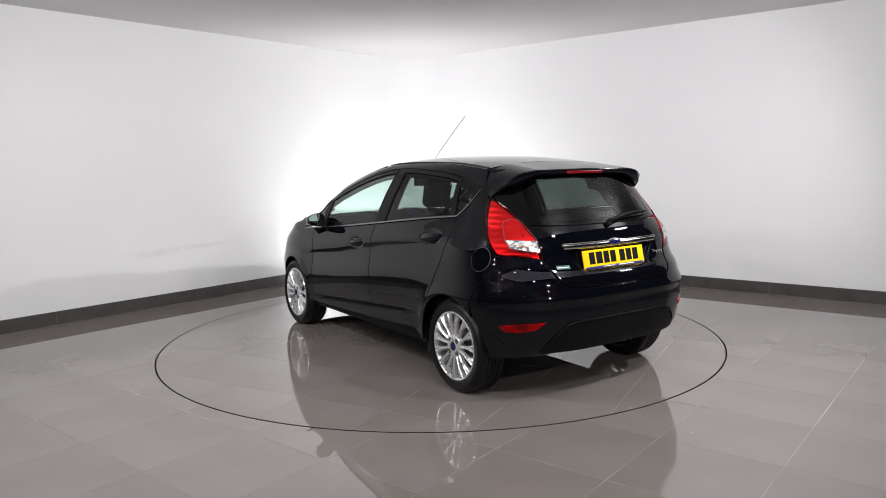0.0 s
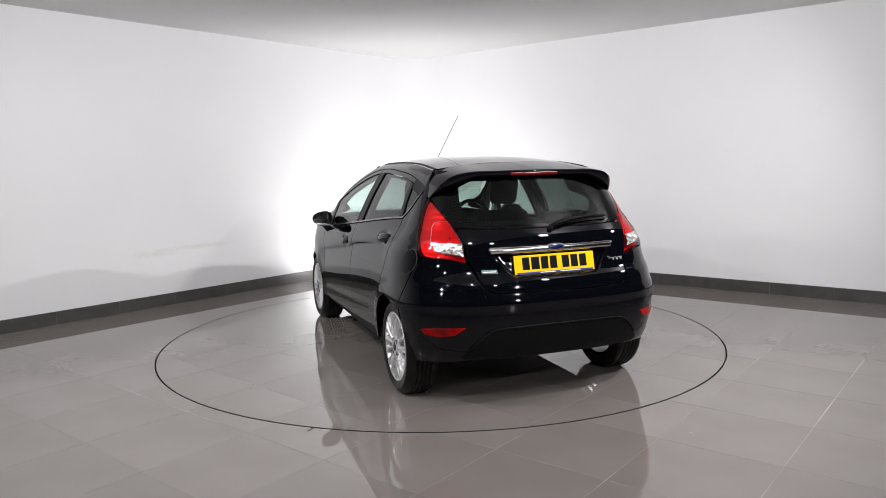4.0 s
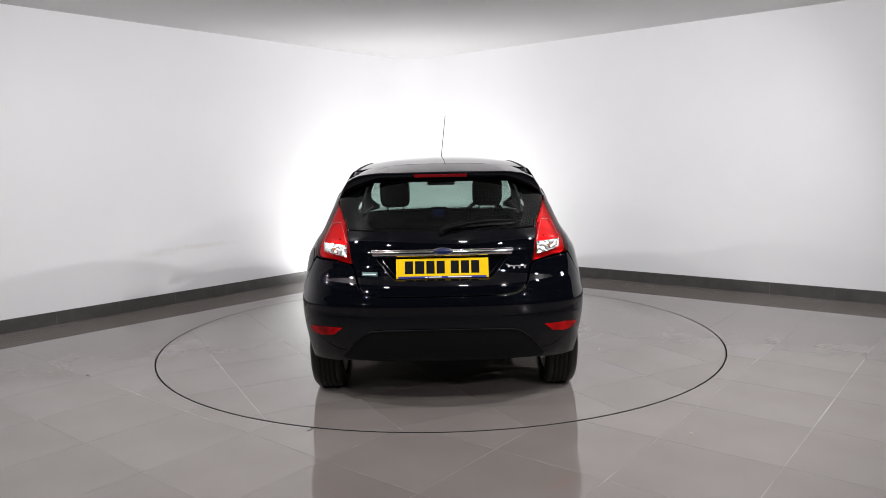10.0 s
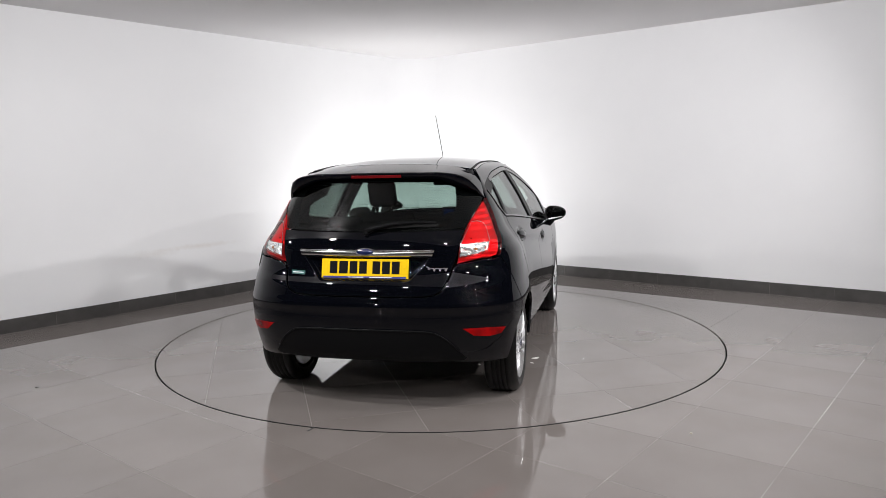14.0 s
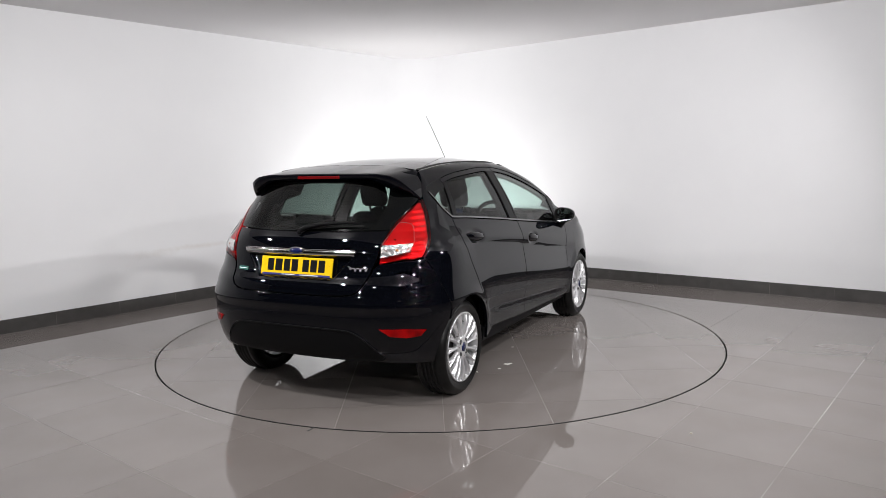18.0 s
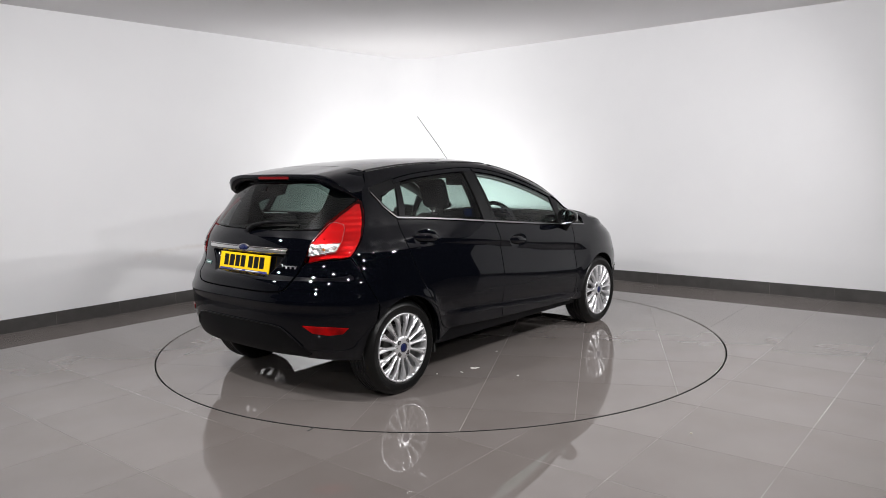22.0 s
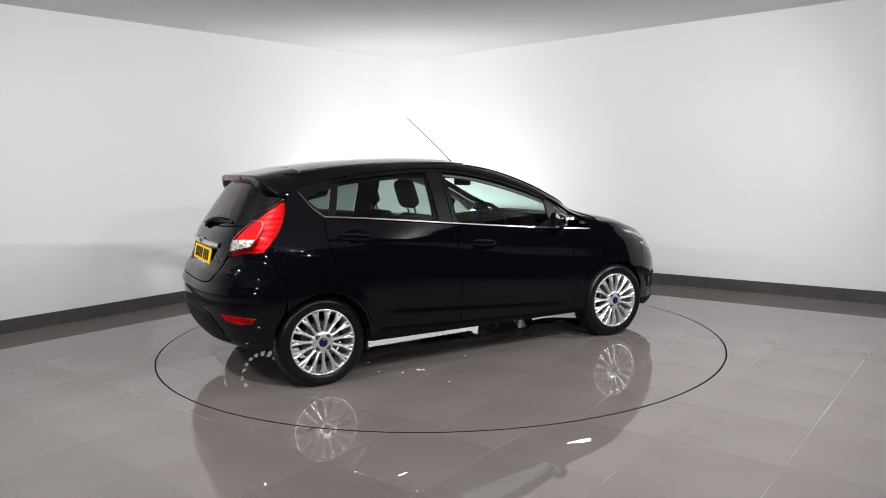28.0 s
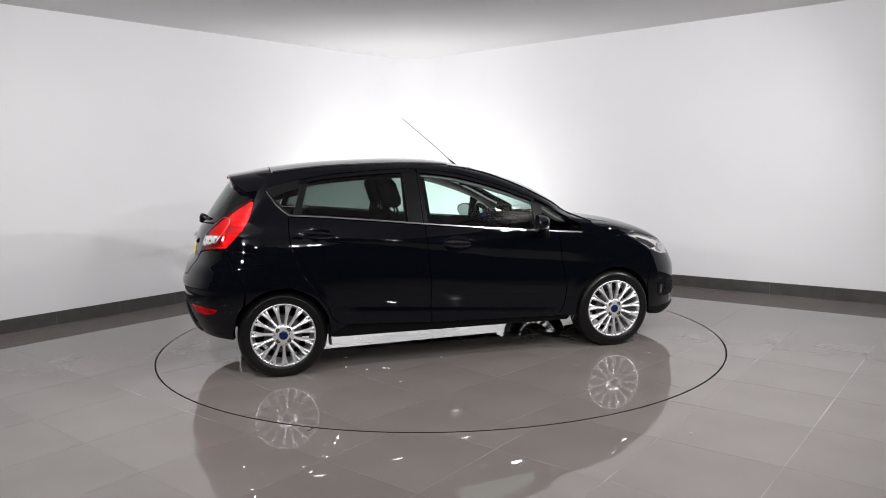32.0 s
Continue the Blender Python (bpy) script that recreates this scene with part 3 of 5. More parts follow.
    part("headlight_surround", panel(flip([at(1.47, .832), at(1.60, .79), at(1.69, .735), at(1.61, .742), at(1.49, .800)]), lift=-.004, depth=.004), GLOSS_TRIM, head)
    part("projector", panel(flip([at(1.755 + .045 * math.cos(q), .728 + .034 * math.sin(q)) for q in (2 * math.pi * k / 16 for k in range(16))]), lift=-.003, depth=.008), CHROME, head)
    pane = part("headlight_lens", panel(flip(poly), lift=.001, depth=.012), CLEAR_LENS, head, "clear headlight cover")
    pane.visible_shadow = False

    # tail light: red housing, bright-rimmed inner unit
    outer = [at(*p) for p in ((-1.754, .523, .860), (-1.713, .606, .876), (-1.70, .685, .885), (-1.655, .735, .885), (-1.60, .77, .896), (-1.545, .770, .948), (-1.475, .730, 1.012), (-1.428, .685, 1.077),
                              (-1.396, .640, 1.152), (-1.386, .620, 1.212), (-1.415, .628, 1.214), (-1.522, .602, 1.150), (-1.598, .573, 1.094), (-1.661, .555, 1.034), (-1.715, .539, .973), (-1.738, .533, .921))]
    lu, lz = sum(p[0] for p in outer) / len(outer), sum(p[1] for p in outer) / len(outer)
    lamp = part("tail_light", panel(flip([(lu + (u - lu) * .95, lz + (z - lz) * .96) for u, z in outer]), lift=-.022, depth=.02, du=.02, dz=.0055, ribs=.0009), REFLECTOR, car, "red tail light with a clear lower lens")
    pane = part("outer_lens", panel(flip(outer), lift=.004, depth=.03, du=.02, dz=.02), RED, lamp, "glossy red lens")
    pane.visible_shadow = False
    rim_pts = [at(*p) for p in ((-1.739, .540, .896), (-1.700, .618, .908), (-1.645, .685, .924), (-1.598, .688, .986), (-1.553, .663, 1.049), (-1.547, .646, 1.076), (-1.572, .614, 1.088), (-1.598, .584, 1.084), (-1.659, .563, 1.028), (-1.715, .544, .971))]
    rim_pts = smooth_line([(p[0] + (q[0] - p[0]) * t, p[1] + (q[1] - p[1]) * t) for p, q in zip(rim_pts, rim_pts[1:] + rim_pts[:1]) for t in (.1, .9)], 2, True)
    cu, cz = sum(p[0] for p in rim_pts) / len(rim_pts), sum(p[1] for p in rim_pts) / len(rim_pts)
    small = [(cu + (u - cu) * .974, cz + (z - cz) * .982) for u, z in rim_pts]
    n = len(small)
    for k in range(n):
        a, b, c, d = rim_pts[k], rim_pts[(k + 1) % n], small[(k + 1) % n], small[k]
        if k == 0:
            bm = bmesh.new()
        lo = [shell(p[0] * sg, p[1]) + normal(p[0] * sg, p[1]) * .0075 for p in (a, b, c, d)]
        bm.faces.new([bm.verts.new(p) for p in lo])
    bmesh.ops.remove_doubles(bm, verts=bm.verts, dist=1e-5)
    bmesh.ops.solidify(bm, geom=bm.faces[:], thickness=.004)
    bmesh.ops.recalc_face_normals(bm, faces=bm.faces)
    part("lens_rim", bm, SATIN, lamp)
    part("inner_lens", panel(flip(small), lift=-.008, depth=.003, du=.014, dz=.0055, ribs=.0004), RED_INNER, lamp, "red inner lens within a bright rim")
    low = [at(*p) for p in ((-1.737, .545, .901), (-1.699, .618, .913), (-1.645, .681, .929), (-1.608, .686, .973), (-1.671, .620, .970), (-1.716, .547, .966))]
    part("clear_reflector", panel(flip(low), lift=.0066, depth=.003, du=.013, dz=.011, facet=.0034), CLEAR, lamp, "silvered reversing reflector")
    pane = part("clear_lens", panel(flip(low), lift=.0100, depth=.004, du=.02, dz=.02), CLEAR_LENS, lamp, "clear reversing lens")
    pane.visible_shadow = False
    bu, bz = sum(p[0] for p in low) / len(low), .938
    part("bulb", panel(flip([(bu + .0085 * math.cos(q), bz + .0075 * math.sin(q)) for q in (2 * math.pi * i / 12 for i in range(12))]), lift=.0092, depth=.002, du=.02, dz=.02), AMBER, lamp)

    # bumper reflector
    poly = [at(*p) for p in ((-1.822, .565, .507), (-1.745, .69, .503), (-1.652, .772, .490), (-1.675, .748, .456), (-1.735, .695, .450), (-1.79, .62, .462))]
    part("rear_reflector", panel(flip(poly), lift=.005, depth=.02, du=.03, dz=.02), RED_DARK, car, "red bumper reflector")

    # door handles with their scooped cups
    for x0, x1, z0, z1, owner in ((-.125, .105, .862, .843, door), (-1.115, -.86, .968, .945, rear_door)):
        bm = bmesh.new()
        rows = []
        for i in range(13):
            t = i / 12
            x, z = x0 + (x1 - x0) * t, z0 + (z1 - z0) * t
            c = shell(*((at(x, z)[0] * sg, z)))
            c.y = sg * (.5 * half_width(x, z - .06) + .5 * half_width(x, z + .06))
            n = Vector((0, sg, 0))
            out = .012 + .030 * math.sin(math.pi * t)**.6
            hgt = .006 + .024 * math.sin(math.pi * t)**.5
            rows.append([bm.verts.new(c + n * (out * (.45 + .45 * math.cos(q)) - .010) + Vector((0, 0, hgt * math.sin(q)))) for q in (2 * math.pi * k / 10 for k in range(10))])
        for a, b in zip(rows, rows[1:]):
            for k in range(10):
                bm.faces.new((a[k], a[(k + 1) % 10], b[(k + 1) % 10], b[k]))
        bm.faces.new(rows[0]), bm.faces.new(rows[-1][::-1])
        bmesh.ops.recalc_face_normals(bm, faces=bm.faces)
        part("door_handle", bm, PAINT, owner, smooth=True)

    # door mirror
    bm = bmesh.new()
    loops = []
    for x, f in ((.682, .10), (.679, .38), (.669, .66), (.652, .86), (.628, .97), (.602, 1.0), (.589, .985), (.587, .95), (.612, .90)):
        ring = []
        for k in range(28):
            q = 2 * math.pi * k / 28
            c, d = math.cos(q), math.sin(q)
            e = (abs(c)**2.5 + abs(d)**2.5)**(-1 / 2.5)
            yy = .895 + .092 * f * e * c
            ring.append(bm.verts.new((x - (.40 if sg > 0 else .20) * (yy - .895), sg * yy, .978 + .063 * f * e * d * (1 - .22 * c) + .004 * c)))
        loops.append(ring)
    lip = bmesh.new()
    edge = [[lip.verts.new(v.co) for v in ring] for ring in loops[6:]]
    gl = [v.co.copy() for v in loops[-1]]
    for made, rings in ((bm, loops[:7]), (lip, edge)):
        for p, q in zip(rings, rings[1:]):
            for k in range(28):
                made.faces.new((p[k], p[(k + 1) % 28], q[(k + 1) % 28], q[k]))
    bm.faces.new(loops[0])
    lip.faces.new(edge[-1])
    bmesh.ops.delete(bm, geom=[v for ring in loops[7:] for v in ring], context="VERTS")
    for made in (bm, lip):
        bmesh.ops.recalc_face_normals(made, faces=made.faces)
    mir = part("door_mirror", bm, PAINT, door, smooth=True)
    part("mirror_bezel", lip, INK, mir, "black inner edge of the mirror")
    bm = bmesh.new()
    middle = sum((Vector(p) for p in gl), Vector()) / 28
    rings = []
    for k in (1, .75, .5, .25):
        ring = []
        for p in gl:
            d = (Vector(p) - middle) * k
            ring.append(bm.verts.new(middle + d + Vector((-.017 - .08 * sg * d.y + .06 * d.z + d.length_squared * .5, 0, 0))))
        rings.append(ring)
    tip = bm.verts.new(middle + Vector((-.017, 0, 0)))
    for p, q in zip(rings, rings[1:]):
        for k in range(28):
            bm.faces.new((p[k], p[(k + 1) % 28], q[(k + 1) % 28], q[k]))
    for k in range(28):
        bm.faces.new((rings[-1][k], rings[-1][(k + 1) % 28], tip))
    for f in bm.faces:
        f.smooth = True
    bmesh.ops.recalc_face_normals(bm, faces=bm.faces)
    part("mirror_glass", bm, MIRROR, mir)
    bm = bmesh.new()
    cx = .642 - (.40 if sg > 0 else .20) * .055
    box(bm, (cx - .03, min(sg * .932, sg * .968), .944), (cx + .014, max(sg * .932, sg * .968), .966), bevel=.006)
    part("indicator", bm, CLEAR, mir)
    bm = bmesh.new()
    tube(bm, [(.69, sg * .795, .872), (.68, sg * .825, .885), (.665, sg * .850, .91), (.66, sg * .87, .935)], .036, 12, .028)
    part("mirror_arm", bm, GLOSS_TRIM, mir, smooth=True)

    # roof gutter strip
    bm = bmesh.new()
    tube(bm, [(x, sg * (shell(U0 + x, cant(x)).y - .028), cant(x) + .003) for x in steps(-1.25, .02, 14)], .010, 8)
    part("roof_gutter", bm, RUBBER, car)
    bm = bmesh.new()
    box(bm, (-.932, min(sg * .72, sg * .80), .190), (-.918, max(sg * .72, sg * .80), .262), bevel=.004)
    part("mud_flap", bm, RUBBER, car)

# ---- tailgate, rear bumper ----
edge = [tail(*p) for p in ((0, .690), (.20, .690), (.35, .692), (.415, .700), (.452, .718), (.474, .752), (.490, .800), (.504, .845), (.516, .872))]
lamp_in = [at(*p) for p in ((-1.737, .528, .921), (-1.714, .534, .973), (-1.661, .550, 1.032))]
half = edge + lamp_in + [tail(.555, 1.047), tail(.3, 1.040), tail(0, 1.038)]
tailgate = part("tailgate", panel(mirrored(half[1:-1]) + half, du=.0062, dz=.0042), PAINT, car, "black tailgate with a chrome strip")
lamp_in = [tail(.554, 1.055)] + [at(*p) for p in ((-1.602, .567, 1.095), (-1.526, .597, 1.150), (-1.42, .620, 1.218), (-1.39, .59, 1.26))]
half = [tail(0, 1.043), tail(.3, 1.045)] + lamp_in + [tail(.53, 1.32), tail(.40, 1.352), tail(0, 1.358)]
pane = part("rear_window", panel(mirrored(half[1:-1]) + half, lift=.001, depth=.005), GLASS_TAIL, tailgate, "tinted heated rear window")
pane.visible_shadow = False

for k in range(13):
    z = 1.085 + .0185 * k
    bm = bmesh.new()
    tube(bm, [shell(*tail(y, z)) + normal(*tail(y, z)) * -.003 for y in steps(-.44, .44, 12)], .0005, 4)
    part("heater_wire", bm, RUBBER, pane)

edge = [(u, z - .006) for u, z in [tail(*p) for p in ((0, .690), (.20, .690), (.353, .692), (.421, .700), (.460, .719), (.483, .753), (.500, .802), (.513, .845))]]
half = edge + [at(*p) for p in ((-1.752, .54, .858), (-1.70, .690, .877), (-1.655, .740, .877), (-1.605, .775, .885))] \
    + [at(*p) for p in ((-1.565, .825, .80), (-1.52, .855, .69), (-1.48, .86, .60))] + [at(-1.50, .515), at(-1.545, .44), at(-1.562, .36), at(-1.568, .28)] \
    + [at(*p) for p in ((-1.70, .68, .288), (-1.78, .56, .298))] + [tail(.4, .312), tail(0, .312)]
bumper = part("rear_bumper", panel(mirrored(half[1:-1]) + half, depth=.03, dz=.013), PAINT, car)
half = [tail(*p) for p in ((0, .497), (.25, .496), (.38, .491), (.44, .474), (.50, .428), (.545, .375), (.585, .330), (.565, .312), (.3, .306), (0, .306))]
part("lower_trim", panel(mirrored(half[1:-1]) + half, lift=.004, depth=.03), TRIM, bumper, "matt black lower bumper trim")
bm = bmesh.new()
tube(bm, [shell(*tail(y, z)) + normal(*tail(y, z)) * .006 for y, z in smooth_line([(-.548, .375), (-.50, .430), (-.44, .477), (-.38, .494), (-.25, .499), (0, .500), (.25, .499), (.38, .494), (.44, .477), (.50, .430), (.548, .375)], 3)], .0042, 8)
part("trim_lip", bm, GLOSS_TRIM, bumper, smooth=True)

# chrome strip, oval badge, plate, script
rows = []
for q in steps(-80, 80, 10):
    k = math.sin(radians(q))
    rows.append([shell(*tail(y, .922 + .017 * k)) + normal(*tail(y, .922)) * (.002 + .012 * math.cos(radians(q))) for y in steps(-.398 - .006 * k, .398 + .006 * k, 20)])
part("chrome_strip", grid_sheet(rows, .006, Vector((1, 0, 0))), SATIN, tailgate, "chrome strip across the tailgate")
bm = bmesh.new()
tube(bm, [shell(*tail(y, .9375)) + normal(*tail(y, .9375)) * .0125 for y in steps(-.40, .40, 16)], .0035, 8)
part("strip_edge", bm, CHROME, tailgate, smooth=True)


def on_tail(y, z, lift):
    u, _ = tail(y, z)
    return shell(u, z) + normal(u, z) * lift


def oval(name, a, b, lift, thick, mat, parent):
    bm = bmesh.new()
    ring0 = [bm.verts.new(on_tail(a * math.cos(q) - .006, .930 + b * math.sin(q), lift)) for q in (2 * math.pi * k / 28 for k in range(28))]
    c = bm.verts.new(on_tail(-.006, .930, lift + thick))
    ring1 = [bm.verts.new(on_tail(a * .82 * math.cos(q) - .006, .930 + b * .8 * math.sin(q), lift + thick * .8)) for q in (2 * math.pi * k / 28 for k in range(28))]
    for k in range(28):
        bm.faces.new((ring0[k], ring0[(k + 1) % 28], ring1[(k + 1) % 28], ring1[k]))
        bm.faces.new((ring1[k], ring1[(k + 1) % 28], c))
    bmesh.ops.recalc_face_normals(bm, faces=bm.faces)
    return part(name, bm, mat, parent, smooth=True)


oval("badge_rim", .060, .0205, .011, .006, CHROME, tailgate)
oval("badge_face", .049, .0155, .016, .004, BLUE, tailgate)

PLATE_TOP, PLATE_LOW = Vector((-1.797, 0, .891)), Vector((-1.822, 0, .781))
pz = (PLATE_TOP - PLATE_LOW).normalized()
py = Vector((0, -1, 0))
pn = py.cross(pz).normalized()
PM = Matrix((py, pz, pn)).transposed().to_4x4()
PM.translation = (PLATE_TOP + PLATE_LOW) / 2
OUT = 1 if pn.x < 0 else -1
bm = bmesh.new()
box(bm, (-.262, -.0555, -.004), (.262, .0555, .004), PM, .002)
plate = part("number_plate", bm, PLATE, tailgate, "yellow rear number plate with plain dark bars")


def on_plate(bm, x0, x1, y0, y1, h=.0052, shear=0.0):
    z0, z1 = (.003 * OUT, h * OUT) if OUT > 0 else (h * OUT, .003 * OUT)
    box(bm, (x0, y0, z0), (x1, y1, z1), PM @ Matrix(((1, shear, 0, 0), (0, 1, 0, 0), (0, 0, 1, 0), (0, 0, 0, 1))))


x = -.212
for i in range(7):
    bm = bmesh.new()
    w = .046 if i != 1 else .052
    on_plate(bm, x, x + w, -.030, .042)
    part("plate_bar", bm, INK, plate)
    x += w + .012 + (.022 if i == 3 else 0)
bm = bmesh.new()
on_plate(bm, -.250, .250, -.0550, -.0445)
part("plate_footer", bm, BLUE_INK, plate)
for x0, x1 in ((-.10, -.082), (-.076, -.004), (.03, .165)):
    bm = bmesh.new()
    on_plate(bm, x0, x1, -.0525, -.0475, .0060)
    part("footer_bar", bm, WHITE_INK, plate)
for x in (-.236, .236):
    bm = bmesh.new()
    lathe(bm, [(.0001, 0), (.006, 0), (.006, .003), (.0001, .0035)], 10, PM @ pose(x, .008, .004 * OUT, 90 * OUT))
    part("plate_screw", bm, PLATE, plate)
# chrome script as one plain looping ribbon, and the small teal badge
bm = bmesh.new()
tube(bm, [on_tail(-.362 - .122 * k / 40 - .010 * math.sin(k * .62), .832 + .0075 * math.cos(k * .62) + (.009 if k < 9 else 0), .004) for k in range(41)], .0024, 6)
part("script_ribbon", bm, DULL, tailgate, "small chrome script badge")
part("trim_badge", panel([tail(*p) for p in ((.458, .799), (.370, .797), (.370, .818), (.458, .820))], lift=.003, depth=.004), GREEN_INK, tailgate, "small teal model badge")
for z in (.8055,):
    part("badge_line", panel([tail(*p) for p in ((.452, z), (.378, z), (.378, z + .004), (.452, z + .004))], lift=.0045, depth=.002), WHITE_INK, tailgate)

# rear wiper
bm = bmesh.new()
tube(bm, [on_tail(y, z, l) for y, z, l in ((.0, 1.036, .012), (-.05, 1.050, .026), (-.16, 1.069, .032), (-.28, 1.079, .028), (-.40, 1.079, .022))], .018, 8, .007)
wiper = part("rear_wiper", bm, TRIM, tailgate, smooth=True)
bm = bmesh.new()
tube(bm, [on_tail(y, z, .008) for y, z in ((-.04, 1.055), (-.16, 1.063), (-.28, 1.070), (-.41, 1.070))], .007, 6)
part("wiper_blade", bm, RUBBER, wiper)
bm = bmesh.new()
bmesh.ops.create_uvsphere(bm, u_segments=14, v_segments=8, radius=.016)
bmesh.ops.translate(bm, verts=bm.verts, vec=on_tail(0, 1.028, .012))
part("wiper_pivot", bm, TRIM, wiper, smooth=True)

# ---- roof, windscreen, bonnet, spoiler ----
ROOF_X, ROOF_Z = (-1.30, -.96, -.53, -.3, 0, .2), (1.421, 1.456, 1.474, 1.474, 1.455, 1.414)


def roof_z(x, f):
    return cant(x) + (ip(x, ROOF_X, ROOF_Z) - cant(x)) * (1 - abs(f)**2.6)


rows = [[Vector((x - .05 * f * f * max(0, (x - .05) / .15), f * (shell(U0 + x, cant(x)).y - .002), roof_z(x, f) + .002)) for f in steps(-1, 1, 18)] for x in steps(-1.262, .20, 30)]
part("roof", grid_sheet(rows, .006), PAINT, car)


def front_x(y, z):
    xf, xc = nose(z)
    q = min(abs(y) / half_width(min(xc, .6), z), .999)
    return xc + (xf - xc) * (1 - q**2.6)**(1 / 2.6)


rows = []
for v in steps(0, 1, 14):
    zc, ze, ye = .985 + (1.403 - .985) * v, .955 + (1.368 - .955) * v, .722 + (.538 - .722) * v
    rows.append([Vector((front_x(f * ye, zc + (ze - zc) * f * f), f * ye, zc + (ze - zc) * f * f)) for f in steps(-1, 1, 18)])
screen = part("windscreen", grid_sheet(rows, .005, Vector((-.5, 0, -.6))), GLASS_FRONT, car, "green-tinted windscreen")
screen.visible_shadow = False

rows = []
for x in steps(1.04, 1.985, 24):
    ze, zc = hood_edge(x), ip(x, HOOD_X, HOOD_Z)
    ye = shell(*at(x, ze)).y
    rows.append([Vector((x, f * ye, ze + (zc - ze) * (1 - abs(f)**3.4)**.6)) for f in (math.sin(q) for q in steps(-math.pi / 2, math.pi / 2, 28))])
part("bonnet", grid_sheet(rows, .02), PAINT, car)
rows = [[Vector((x, f * .74, .965 + .03 * (1 - f * f) - .02 * (x - 1.0))) for f in steps(-1, 1, 12)] for x in steps(.98, 1.10, 3)]
part("scuttle", grid_sheet(rows, .02), TRIM, car)

# front bumper with its lower grille
half = [at(2.07, .66), at(1.95, .665), at(1.80, .668), at(1.70, .688), at(1.59, .728), at(1.59, .66), at(1.565, .55), at(1.55, .46), at(1.568, .36), at(1.58, .26), at(1.70, .215), at(1.9, .20), at(2.03, .20)]
umax = U0 + XF + KF * math.pi / 2
for sg in (1, -1):
    pts = [(umax, .66)] + half[1:-1] + [(umax, .20)]
    part("front_bumper", panel(pts if sg > 0 else mirrored(pts), depth=.03), PAINT, car)
    pts = [at(1.66, .46), at(1.78, .475), at(1.93, .47), at(1.93, .34), at(1.78, .33), at(1.68, .35)]
    fog = part("fog_lamp_surround", panel(pts if sg > 0 else mirrored(pts), lift=.003, depth=.01), TRIM, car)
    pts = [at(1.69, .43), at(1.72, .435), at(1.72, .37), at(1.69, .365)]
    part("fog_lamp", panel(pts if sg > 0 else mirrored(pts), lift=.006, depth=.006, facet=.002), DULL, fog)
    for z in (.365, .40, .435):
        pts = [at(1.75, z), at(1.92, z), at(1.92, z + .012), at(1.75, z + .012)]
        part("vent_slat", panel(pts if sg > 0 else mirrored(pts), lift=.010, depth=.012), GLOSS_TRIM, fog)
    pts = [at(1.56, .262), at(1.75, .252), at(1.95, .25), (umax, .25), (umax, .185), at(1.9, .185), at(1.70, .195), at(1.58, .22)]
    part("front_splitter", panel(pts if sg > 0 else mirrored(pts), lift=.012, depth=.03), TRIM, car)
    pts = [at(1.98, .63), (umax, .63), (umax, .30), at(1.98, .32)]
    part("grille", panel(pts if sg > 0 else mirrored(pts), lift=.004, depth=.01), TRIM, car)

# roof spoiler: top face, blunt tail, underside
SP_Y = (0, .25, .44, .517, .570, .603, .630)
SP_XT = (-1.562, -1.557, -1.548, -1.537, -1.512, -1.462, -1.402)
SP_ZT = (1.376, 1.374, 1.368, 1.352, 1.318, 1.273, 1.224)
SP_XF = (-1.268, -1.268, -1.268, -1.275, -1.295, -1.33, -1.36)
SP_ZF = (1.427, 1.420, 1.403, 1.378, 1.345, 1.293, 1.232)
rows = []
for f in steps(-1, 1, 36):
    y = abs(f) * .630
    xt, zt, xf, zf = (ip(y, SP_Y, k) for k in (SP_XT, SP_ZT, SP_XF, SP_ZF))
    h = .036 + .03 * min(1, max(0, (y - .38) / .12)) - .055 * max(0, (y - .54) / .09)
    yy = f * .630
    inw = .985
    rows.append([Vector(p) for p in ((xf, yy, zf), *((xf + (xt - xf) * k, yy, zf + (zt - zf) * k + .001 * math.sin(math.pi * k)) for k in (.02, .18, .34, .5, .64, .77, .88, .95, .98)), (xt, yy, zt - .005), (xt, yy, zt - .008),
                                     (xt + .006, yy * inw, zt - h), (xt + .10, yy * inw, zt - h - .004), (xt + .10, yy * inw, zt - .012))])
bm = bmesh.new()
vs = [[bm.verts.new(p) for p in r] for r in rows]
for r, q in zip(vs, vs[1:]):
    for i in range(len(r) - 1):
        bm.faces.new((r[i], r[i + 1], q[i + 1], q[i])).smooth = True
for r in (vs[0], vs[-1]):
    bm.faces.new(r)
bmesh.ops.recalc_face_normals(bm, faces=bm.faces)
spoiler = part("roof_spoiler", bm, PAINT, car)
bm = bmesh.new()
box(bm, (-1.563, -.158, 1.345), (-1.545, .158, 1.364), bevel=.004)
part("high_brake_light", bm, RED_DEEP, spoiler, "slim red high-level brake light")

# whip aerial at the front of the roof
bm = bmesh.new()
tube(bm, [(.245, .0, 1.405), (.222, -.002, 1.428), (.185, -.006, 1.458)], .011, 8, .005)
aerial = part("aerial_base", bm, RUBBER, car, smooth=True)
bm = bmesh.new()
tube(bm, [(.195, -.005, 1.450), (.085, -.016, 1.548), (-.06, -.030, 1.668), (-.21, -.044, 1.79)], .0032, 6, .0022)
part("aerial_rod", bm, RUBBER, aerial)

